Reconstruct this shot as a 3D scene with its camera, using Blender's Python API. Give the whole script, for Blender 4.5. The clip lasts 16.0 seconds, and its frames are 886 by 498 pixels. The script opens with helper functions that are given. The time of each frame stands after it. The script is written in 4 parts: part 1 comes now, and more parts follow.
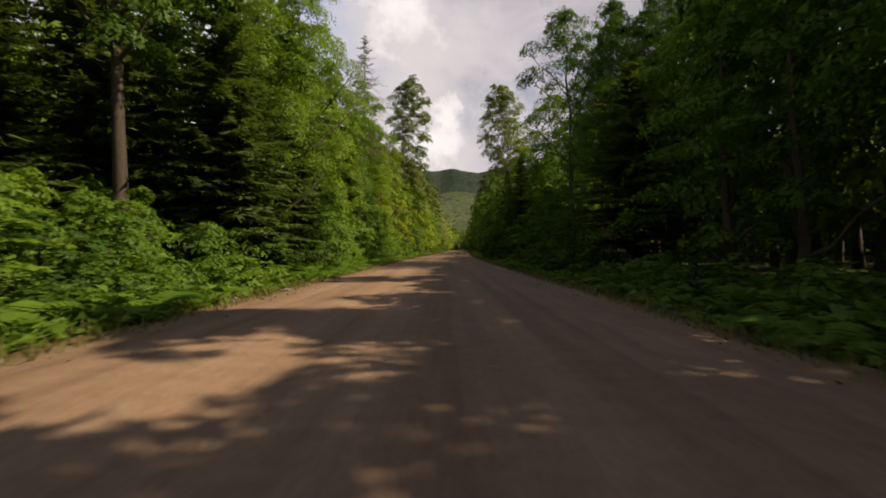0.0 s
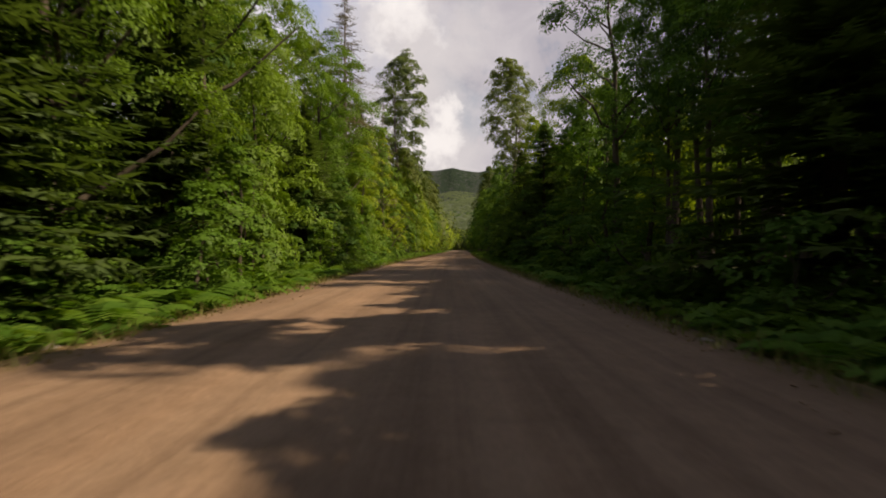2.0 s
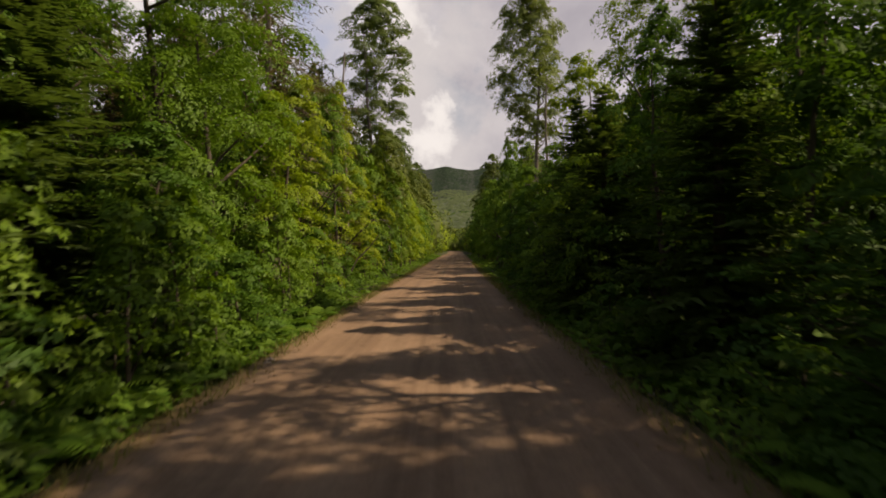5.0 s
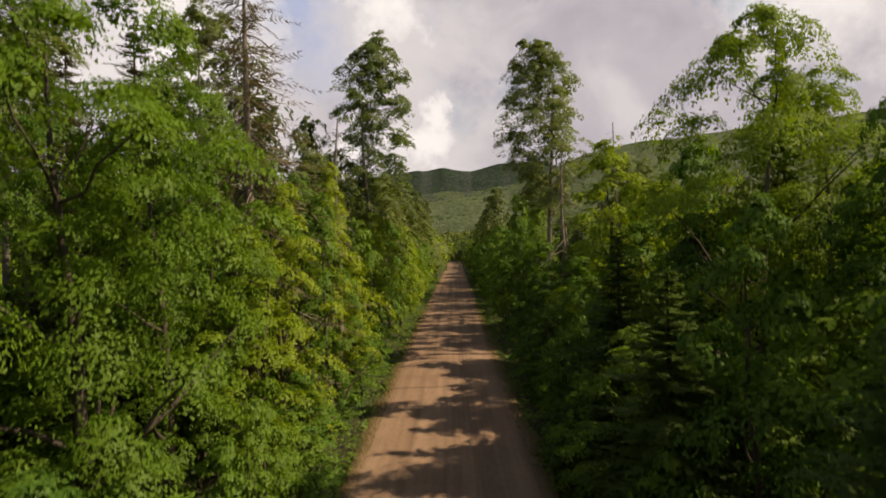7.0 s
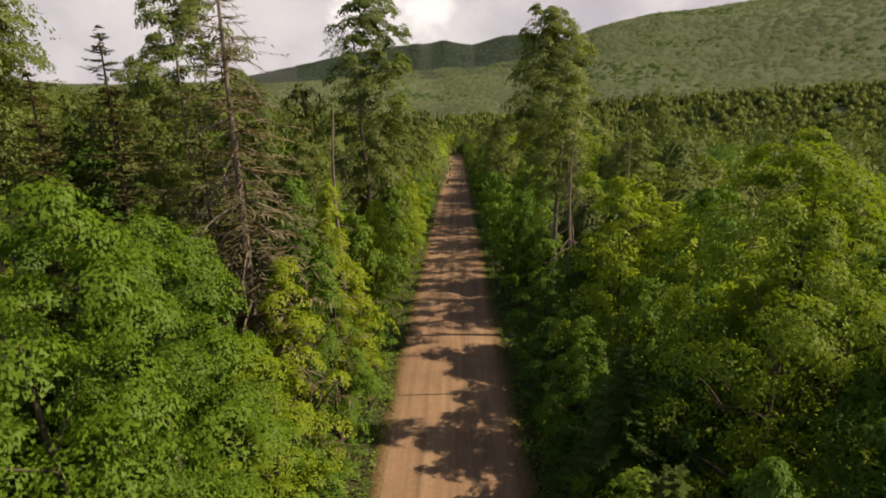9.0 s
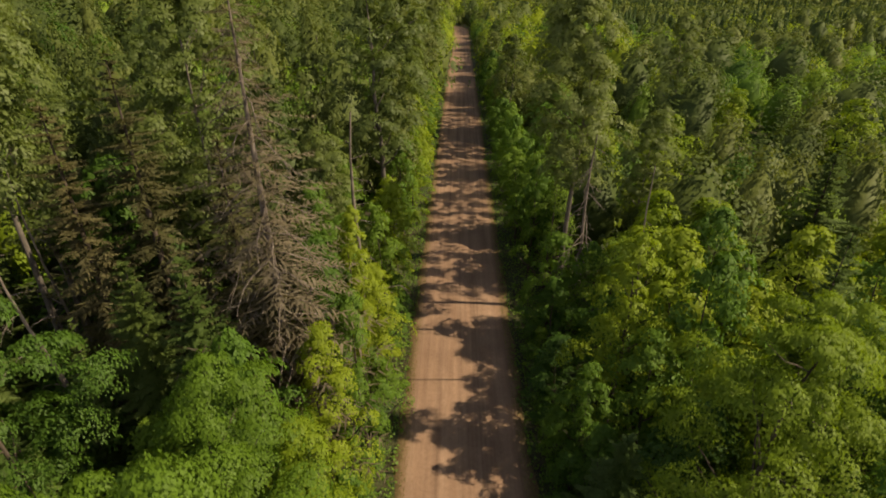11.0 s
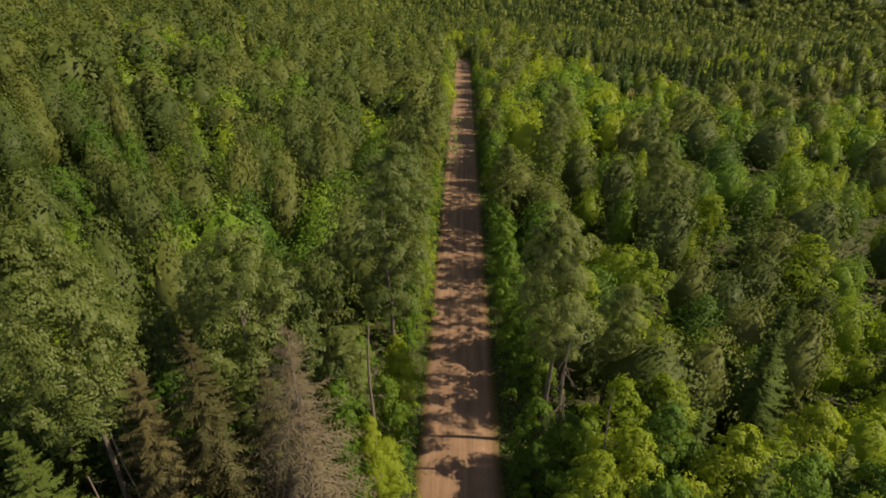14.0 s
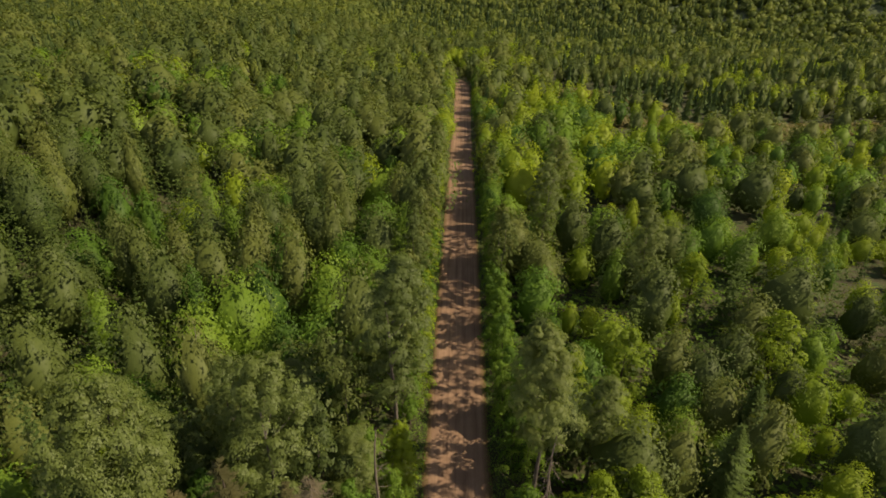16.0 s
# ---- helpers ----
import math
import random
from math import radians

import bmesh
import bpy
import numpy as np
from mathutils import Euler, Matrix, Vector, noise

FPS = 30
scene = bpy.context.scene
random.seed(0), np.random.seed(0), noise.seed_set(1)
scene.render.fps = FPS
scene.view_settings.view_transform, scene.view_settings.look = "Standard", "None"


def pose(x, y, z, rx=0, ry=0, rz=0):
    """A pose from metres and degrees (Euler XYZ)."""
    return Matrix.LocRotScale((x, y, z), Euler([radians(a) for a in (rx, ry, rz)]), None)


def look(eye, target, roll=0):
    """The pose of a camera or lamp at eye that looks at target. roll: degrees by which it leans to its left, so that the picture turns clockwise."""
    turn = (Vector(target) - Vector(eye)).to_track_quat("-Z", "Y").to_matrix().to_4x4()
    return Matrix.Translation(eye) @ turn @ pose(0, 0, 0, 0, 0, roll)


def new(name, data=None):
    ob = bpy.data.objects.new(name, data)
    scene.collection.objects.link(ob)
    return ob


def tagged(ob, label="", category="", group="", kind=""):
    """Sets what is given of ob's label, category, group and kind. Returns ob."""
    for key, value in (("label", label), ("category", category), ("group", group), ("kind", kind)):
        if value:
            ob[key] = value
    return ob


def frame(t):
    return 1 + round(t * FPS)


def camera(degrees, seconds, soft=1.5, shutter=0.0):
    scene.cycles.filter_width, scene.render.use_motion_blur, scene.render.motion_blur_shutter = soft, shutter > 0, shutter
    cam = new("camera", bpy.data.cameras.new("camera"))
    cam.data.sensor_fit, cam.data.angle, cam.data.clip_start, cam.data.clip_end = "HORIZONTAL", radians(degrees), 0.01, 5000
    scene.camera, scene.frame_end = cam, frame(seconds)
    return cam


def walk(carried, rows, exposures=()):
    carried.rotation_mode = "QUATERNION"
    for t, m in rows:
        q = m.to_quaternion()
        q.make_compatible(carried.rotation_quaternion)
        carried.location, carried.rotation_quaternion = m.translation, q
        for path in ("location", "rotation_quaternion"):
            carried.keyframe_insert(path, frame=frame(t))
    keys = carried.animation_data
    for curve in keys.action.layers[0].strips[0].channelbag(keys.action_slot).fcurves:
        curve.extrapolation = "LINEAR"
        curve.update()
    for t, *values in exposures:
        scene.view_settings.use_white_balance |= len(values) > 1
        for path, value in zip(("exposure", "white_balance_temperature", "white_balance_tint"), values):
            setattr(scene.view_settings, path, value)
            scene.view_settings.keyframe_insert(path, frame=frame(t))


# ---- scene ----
cam = camera(80.6, 16.0, soft=1.75, shutter=0.4)
METRES, EYE, TILT, LEAN, TURN = 66.0, 0.8, 0.0, 0.0, 0.0
ROWS = [
    (0.0, 0.0, 0.0, 0.0, -0.0, 0.0, -0.0),
    (0.5, 0.0004, 0.0295, 0.0003, -0.0, 0.01, 0.0),
    (1.0, 0.0007, 0.0612, 0.0006, -0.03, 0.01, 0.04),
    (1.5, 0.0019, 0.0937, 0.0008, 0.01, -0.01, 0.05),
    (2.0, 0.0029, 0.1291, 0.001, 0.02, -0.03, 0.15),
    (2.5, 0.0041, 0.1667, 0.0011, 0.01, -0.02, 0.24),
    (3.0, 0.0054, 0.206, 0.0011, 0.02, 0.03, 0.32),
    (3.5, 0.0069, 0.2463, 0.0012, 0.03, 0.03, 0.38),
    (6.0, 0.0016, 0.4109, 0.0488, -0.83, -0.28, 1.48),
    (6.5, 0.0007, 0.4139, 0.0696, -0.81, -0.17, 1.48),
    (7.0, 0.0003, 0.4175, 0.0915, -0.79, -0.12, 1.49),
    (7.5, 0.0007, 0.4218, 0.1148, -0.78, -0.1, 1.49),
    (8.0, 0.0019, 0.4264, 0.139, -0.69, -2.73, 1.56),
    (8.5, 0.0019, 0.4309, 0.1646, -0.7, -7.68, 1.58),
    (11.0, -0.0132, 0.4637, 0.2947, -0.42, -27.85, -0.2),
    (11.5, -0.0137, 0.4649, 0.324, -0.34, -27.84, -0.32),
    (12.0, -0.0137, 0.4654, 0.3553, -0.25, -27.83, -0.39),
    (12.5, -0.0138, 0.4664, 0.3868, -0.23, -27.77, -0.42),
    (13.0, -0.0141, 0.4663, 0.4187, -0.2, -27.68, -0.45),
    (13.5, -0.0148, 0.466, 0.4518, -0.19, -27.64, -0.53),
    (14.0, -0.0152, 0.4657, 0.485, -0.16, -27.62, -0.57),
    (14.5, -0.0156, 0.4662, 0.5188, -0.13, -27.64, -0.63),
    (15.0, -0.016, 0.4668, 0.5521, -0.1, -27.65, -0.67),
    (15.5, -0.0162, 0.4678, 0.5855, -0.13, -27.68, -0.73),
    (16.0, -0.0164, 0.4683, 0.6192, -0.14, -27.74, -0.75),
]
EXPOSURES = [(0.0, 0.36, 6980, 11), (1.0, 0.36, 6980, 11), (2.0, 0.28, 6980, 11), (3.3, 0.22, 7050, 11), (6.2, 0.24, 7150, 11), (7.2, 0.38, 7150, 11), (8.6, 0.5, 7150, 11), (11.0, 0.5, 7050, 11), (13.0, 0.42, 7000, 11), (16.0, 0.4, 7000, 11)]
walk(cam, [(t, pose(0, 0, EYE, TILT, LEAN, TURN) @ pose(METRES * x, METRES * y, METRES * z, 90 + pitch, roll, yaw)) for t, x, y, z, yaw, pitch, roll in ROWS], EXPOSURES)

rng = np.random.default_rng(7)
SUN_HEIGHT, SUN_SIDE = 45.0, 92.0  # degrees above the horizon; clockwise from the road's direction

# ---- world, sun ----
world = bpy.data.worlds.new("world")
scene.world = world
world.use_nodes = True


def node(tree, kind, **sets):
    n = tree.nodes.new(kind)
    for k, v in sets.items():
        n.inputs[k.replace("_", " ")].default_value = v
    return n


def ramp(tree, fac, stops):
    n = tree.nodes.new("ShaderNodeValToRGB")
    e = n.color_ramp.elements
    while len(e) < len(stops):
        e.new(0.5)
    for s, (p, c) in zip(e, stops):
        s.position, s.color = p, (*c, 1)
    tree.links.new(fac, n.inputs["Fac"])
    return n.outputs["Color"]


def mixed(tree, fac, a, b, how="MIX"):
    n = tree.nodes.new("ShaderNodeMix")
    n.data_type, n.blend_type = "RGBA", how
    for s, v in ((n.inputs[0], fac), (n.inputs[6], a), (n.inputs[7], b)):
        if isinstance(v, (int, float)):
            s.default_value = v
        elif isinstance(v, tuple):
            s.default_value = (*v, 1)
        else:
            tree.links.new(v, s)
    return n.outputs[2]


def math_node(tree, how, a, b=0.0, clamp=False):
    n = tree.nodes.new("ShaderNodeMath")
    n.operation, n.use_clamp = how, clamp
    for s, v in zip(n.inputs, (a, b)):
        if isinstance(v, (int, float)):
            s.default_value = v
        else:
            tree.links.new(v, s)
    return n.outputs[0]


wt = world.node_tree
wt.nodes.clear()
sky = wt.nodes.new("ShaderNodeTexSky")
sky.sky_type, sky.sun_disc = "NISHITA", False
sky.sun_elevation, sky.sun_rotation = radians(SUN_HEIGHT), radians(SUN_SIDE)
coord = wt.nodes.new("ShaderNodeTexCoord")
clouds = node(wt, "ShaderNodeTexNoise", Scale=2.6, Detail=9.0, Roughness=0.56, Distortion=0.25)
puffs = node(wt, "ShaderNodeTexNoise", Scale=6.5, Detail=8.0, Roughness=0.52, Distortion=0.3)
for n in (clouds, puffs):
    wt.links.new(coord.outputs["Generated"], n.inputs["Vector"])
ragged = wt.nodes.new("ShaderNodeVectorMath")
ragged.operation = "MULTIPLY_ADD"
ragged.inputs[1].default_value, ragged.inputs[2].default_value = (0.3, 0.3, 0.3), (-0.15, -0.15, -0.15)
swirl = node(wt, "ShaderNodeTexNoise", Scale=9.0, Detail=8.0, Roughness=0.6)
wt.links.new(coord.outputs["Generated"], swirl.inputs["Vector"])
wt.links.new(swirl.outputs["Color"], ragged.inputs[0])
bent = wt.nodes.new("ShaderNodeVectorMath")
bent.operation = "ADD"
wt.links.new(coord.outputs["Generated"], bent.inputs[0])
wt.links.new(ragged.outputs[0], bent.inputs[1])


def cloud_at(side, up, size):
    """How far a direction lies inside a cloud round the given bearing and height (degrees)."""
    d = wt.nodes.new("ShaderNodeVectorMath")
    d.operation = "DISTANCE"
    wt.links.new(bent.outputs[0], d.inputs[0])
    a_, e_ = radians(side), radians(up)
    d.inputs[1].default_value = (math.sin(a_) * math.cos(e_), math.cos(a_) * math.cos(e_), math.sin(e_))
    return ramp(wt, math_node(wt, "DIVIDE", d.outputs["Value"], radians(size) * 2), [(0.1, (1, 1, 1)), (0.4, (0.75, 0.75, 0.75)), (0.85, (0, 0, 0))])


grey = ramp(wt, puffs.outputs["Fac"], [(0.32, (4.9, 4.7, 5.5)), (0.5, (5.8, 5.55, 6.3)), (0.66, (7.2, 6.9, 7.5))])
height = wt.nodes.new("ShaderNodeSeparateXYZ")
wt.links.new(coord.outputs["Generated"], height.inputs[0])
cover = math_node(wt, "ADD", clouds.outputs["Fac"], math_node(wt, "MULTIPLY", math_node(wt, "SUBTRACT", 0.42, height.outputs["Z"]), 0.3))
skies = mixed(wt, ramp(wt, cover, [(0.36, (0, 0, 0)), (0.46, (1, 1, 1))]), sky.outputs["Color"], grey)
skies = mixed(wt, cloud_at(-14, 27, 8), skies, (4.6, 5.4, 8.0))
for side, up, size in ((0, 9, 6), (-3.5, 20, 6), (-24, 14, 8)):
    skies = mixed(wt, cloud_at(side, up, size), skies, (7.7, 7.4, 7.8))
for side, up, size in ((-5.5, 24, 2.6), (-1.0, 13.2, 2.0), (-0.2, 11.4, 2.4), (38, 23, 6), (-26, 21, 6), (-7, 12, 2.5)):
    skies = mixed(wt, cloud_at(side, up, size), skies, (10.5, 10.2, 10.4))
back = node(wt, "ShaderNodeBackground", Strength=0.072)
out = wt.nodes.new("ShaderNodeOutputWorld")
wt.links.new(skies, back.inputs["Color"])
wt.links.new(back.outputs["Background"], out.inputs["Surface"])

sun = new("sun", bpy.data.lights.new("sun", "SUN"))
sun.data.energy, sun.data.angle, sun.data.color = 5.2, radians(0.55), (1.0, 0.83, 0.6)
az, el = radians(SUN_SIDE), radians(SUN_HEIGHT)
sun.matrix_world = look(Vector((math.sin(az) * math.cos(el), math.cos(az) * math.cos(el), math.sin(el))) * 100, (0, 0, 0))


# ---- materials ----
def material(name):
    m = bpy.data.materials.new(name)
    m.use_nodes = True
    t = m.node_tree
    t.nodes.clear()
    o = t.nodes.new("ShaderNodeOutputMaterial")
    return m, t, o


def leaf_material(name, dark, mid, light, through_part=0.42, gloss=0.012, fine=10.0, grain=0.22):
    """Leaves: colour by tree, by spray and by leaflet (fine: leaflets a metre), light passing through the blade."""
    m, t, o = material(name)
    geo, info = t.nodes.new("ShaderNodeNewGeometry"), t.nodes.new("ShaderNodeObjectInfo")
    attr = t.nodes.new("ShaderNodeAttribute")
    attr.attribute_name = "tint"
    pos = t.nodes.new("ShaderNodeTexCoord")
    cells = t.nodes.new("ShaderNodeTexVoronoi")
    cells.inputs["Scale"].default_value = fine
    t.links.new(pos.outputs["Object"], cells.inputs["Vector"])
    pick = t.nodes.new("ShaderNodeSeparateColor")
    t.links.new(cells.outputs["Color"], pick.inputs[0])
    tree = math_node(t, "FRACT", math_node(t, "ADD", attr.outputs["Fac"], info.outputs["Random"]))
    both = math_node(t, "ADD", math_node(t, "MULTIPLY", tree, 0.76), math_node(t, "MULTIPLY", geo.outputs["Random Per Island"], 0.12))
    both = math_node(t, "ADD", both, math_node(t, "MULTIPLY", pick.outputs[0], 0.12))
    col = ramp(t, both, [(0.1, dark), (0.5, mid), (0.9, light)])
    col = mixed(t, grain, col, ramp(t, pick.outputs[1], [(0.0, (0.45, 0.5, 0.5)), (0.35, (0.95, 0.95, 0.95)), (1.0, (1.2, 1.2, 1.15))]), "MULTIPLY")
    relief = node(t, "ShaderNodeBump", Strength=0.25, Distance=0.35 / fine)
    t.links.new(pick.outputs[2], relief.inputs["Height"])
    dif, tra = t.nodes.new("ShaderNodeBsdfDiffuse"), t.nodes.new("ShaderNodeBsdfTranslucent")
    glo = node(t, "ShaderNodeBsdfGlossy", Roughness=0.55)
    glo.inputs["Color"].default_value = (0.8, 0.85, 0.8, 1)
    for n in (dif, glo):
        t.links.new(relief.outputs["Normal"], n.inputs["Normal"])
    t.links.new(col, dif.inputs["Color"])
    t.links.new(mixed(t, 1.0, col, (1.2, 1.2, 0.6), "MULTIPLY"), tra.inputs["Color"])
    a, b = node(t, "ShaderNodeMixShader", Fac=through_part), node(t, "ShaderNodeMixShader", Fac=gloss)
    t.links.new(dif.outputs[0], a.inputs[1])
    t.links.new(tra.outputs[0], a.inputs[2])
    t.links.new(a.outputs[0], b.inputs[1])
    t.links.new(glo.outputs[0], b.inputs[2])
    t.links.new(b.outputs[0], o.inputs["Surface"])
    return m


def rough_material(name, stops, scale, stretch=(1, 1, 1), rough=0.9, bump=0.4, bump_scale=None, dist=0.02):
    """Bark, earth, stone: two scales of noise for colour, and relief."""
    m, t, o = material(name)
    pos, mp = t.nodes.new("ShaderNodeTexCoord"), t.nodes.new("ShaderNodeMapping")
    mp.inputs["Scale"].default_value = stretch
    t.links.new(pos.outputs["Object"], mp.inputs["Vector"])
    big, fine = node(t, "ShaderNodeTexNoise", Scale=scale, Detail=6.0, Roughness=0.6), node(t, "ShaderNodeTexNoise", Scale=bump_scale or scale * 6, Detail=5.0, Roughness=0.65)
    for n in (big, fine):
        t.links.new(mp.outputs["Vector"], n.inputs["Vector"])
    col = ramp(t, big.outputs["Fac"], stops)
    col = mixed(t, 0.5, col, ramp(t, fine.outputs["Fac"], [(0.3, (0.55, 0.55, 0.55)), (0.7, (1.2, 1.2, 1.2))]), "MULTIPLY")
    bs = node(t, "ShaderNodeBsdfPrincipled", Roughness=rough)
    bs.inputs["Specular IOR Level"].default_value = 0.25
    bp = node(t, "ShaderNodeBump", Strength=bump, Distance=dist)
    t.links.new(fine.outputs["Fac"], bp.inputs["Height"])
    t.links.new(col, bs.inputs["Base Color"])
    t.links.new(bp.outputs["Normal"], bs.inputs["Normal"])
    t.links.new(bs.outputs[0], o.inputs["Surface"])
    return m


MAPLE = leaf_material("maple_leaf", (0.04, 0.088, 0.014), (0.086, 0.168, 0.019), (0.152, 0.235, 0.025), 0.34)
YOUNG = leaf_material("young_maple_leaf", (0.142, 0.215, 0.015), (0.182, 0.258, 0.018), (0.23, 0.295, 0.022), 0.42)
LUSH = leaf_material("sunlit_maple_leaf", (0.088, 0.16, 0.014), (0.108, 0.19, 0.016), (0.134, 0.215, 0.019), 0.38)
ASPEN = leaf_material("aspen_leaf", (0.053, 0.08, 0.021), (0.08, 0.111, 0.027), (0.112, 0.137, 0.033), 0.3)
TALL_ASPEN = leaf_material("aspen_crown_leaf", (0.095, 0.135, 0.032), (0.125, 0.168, 0.04), (0.16, 0.2, 0.05), 0.42, 0.02)
SPRUCE = leaf_material("spruce_needle", (0.052, 0.088, 0.022), (0.074, 0.116, 0.028), (0.098, 0.142, 0.034), 0.34, 0.008, 14.0)
DRY = leaf_material("dry_spruce_needle", (0.1, 0.086, 0.055), (0.135, 0.115, 0.075), (0.18, 0.155, 0.105), 0.2, 0.01, 14.0)
DRAB = leaf_material("fading_spruce_needle", (0.06, 0.062, 0.026), (0.085, 0.082, 0.034), (0.11, 0.1, 0.045), 0.2, 0.01, 14.0)
SHRUB = leaf_material("shrub_leaf", (0.05, 0.11, 0.016), (0.085, 0.165, 0.022), (0.125, 0.21, 0.028), 0.38, fine=14.0)
FERN = leaf_material("fern_frond", (0.06, 0.13, 0.016), (0.095, 0.185, 0.022), (0.14, 0.23, 0.03), 0.42, fine=20.0)
GRASS = leaf_material("grass_blade", (0.07, 0.11, 0.02), (0.12, 0.15, 0.035), (0.22, 0.2, 0.08), 0.35)
SEDGE = leaf_material("sedge_blade", (0.085, 0.09, 0.03), (0.13, 0.125, 0.045), (0.19, 0.165, 0.07), 0.3, fine=1.0, grain=0.2)
LEAVES = leaf_material("fallen_leaf", (0.12, 0.075, 0.035), (0.22, 0.15, 0.075), (0.36, 0.28, 0.17), 0.1)
# hillside leaves: distance haze is mixed into this greyer, bluer green
HAZED_WOODS = leaf_material("far_wood_leaf", (0.064, 0.086, 0.046), (0.086, 0.111, 0.057), (0.112, 0.142, 0.07), 0.25, 0.005, 0.5, grain=0.15)
FAR_MAPLE = leaf_material("distant_maple_leaf", (0.055, 0.08, 0.02), (0.095, 0.13, 0.025), (0.14, 0.17, 0.032), 0.3, fine=3.0, grain=0.15)
FAR_SPRUCE = leaf_material("distant_spruce_needle", (0.038, 0.066, 0.02), (0.054, 0.088, 0.026), (0.075, 0.11, 0.032), 0.25, 0.008, 3.0, grain=0.15)
# far ridge needles: cloud shade is put into this dark bluish colour
SHADED_RIDGE = leaf_material("ridge_spruce_needle", (0.02, 0.033, 0.024), (0.028, 0.043, 0.03), (0.037, 0.054, 0.036), 0.2, 0.005, 0.5, grain=0.15)
BARK = rough_material("bark", [(0.3, (0.045, 0.036, 0.028)), (0.7, (0.105, 0.085, 0.066))], 3.0, (1, 1, 0.25), 0.9, 0.7, 18.0)
PALE_BARK = rough_material("pale_bark", [(0.3, (0.09, 0.078, 0.066)), (0.7, (0.19, 0.168, 0.145))], 3.0, (1, 1, 0.6), 0.85, 0.5, 18.0)
DEAD_WOOD = rough_material("dead_wood", [(0.3, (0.1, 0.082, 0.068)), (0.7, (0.25, 0.215, 0.18))], 4.0, (1, 1, 0.3), 0.9, 0.5, 20.0)
STONE = rough_material("stone", [(0.3, (0.16, 0.13, 0.11)), (0.7, (0.3, 0.26, 0.23))], 5.0, (1, 1, 1), 0.85, 0.5, 30.0)
LITTER = rough_material("forest_floor", [(0.35, (0.035, 0.03, 0.018)), (0.5, (0.05, 0.055, 0.022)), (0.65, (0.04, 0.07, 0.02))], 0.7, (1, 1, 1), 0.95, 0.8, 9.0, 0.06)
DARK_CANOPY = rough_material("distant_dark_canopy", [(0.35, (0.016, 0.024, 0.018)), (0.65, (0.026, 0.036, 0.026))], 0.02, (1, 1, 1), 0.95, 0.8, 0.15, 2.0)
# ground beneath the hillside wood, with the same haze in its colour
HAZED_CANOPY = rough_material("distant_canopy", [(0.35, (0.064, 0.086, 0.046)), (0.65, (0.088, 0.113, 0.058))], 0.02, (1, 1, 1), 0.95, 0.3, 0.15, 1.0)


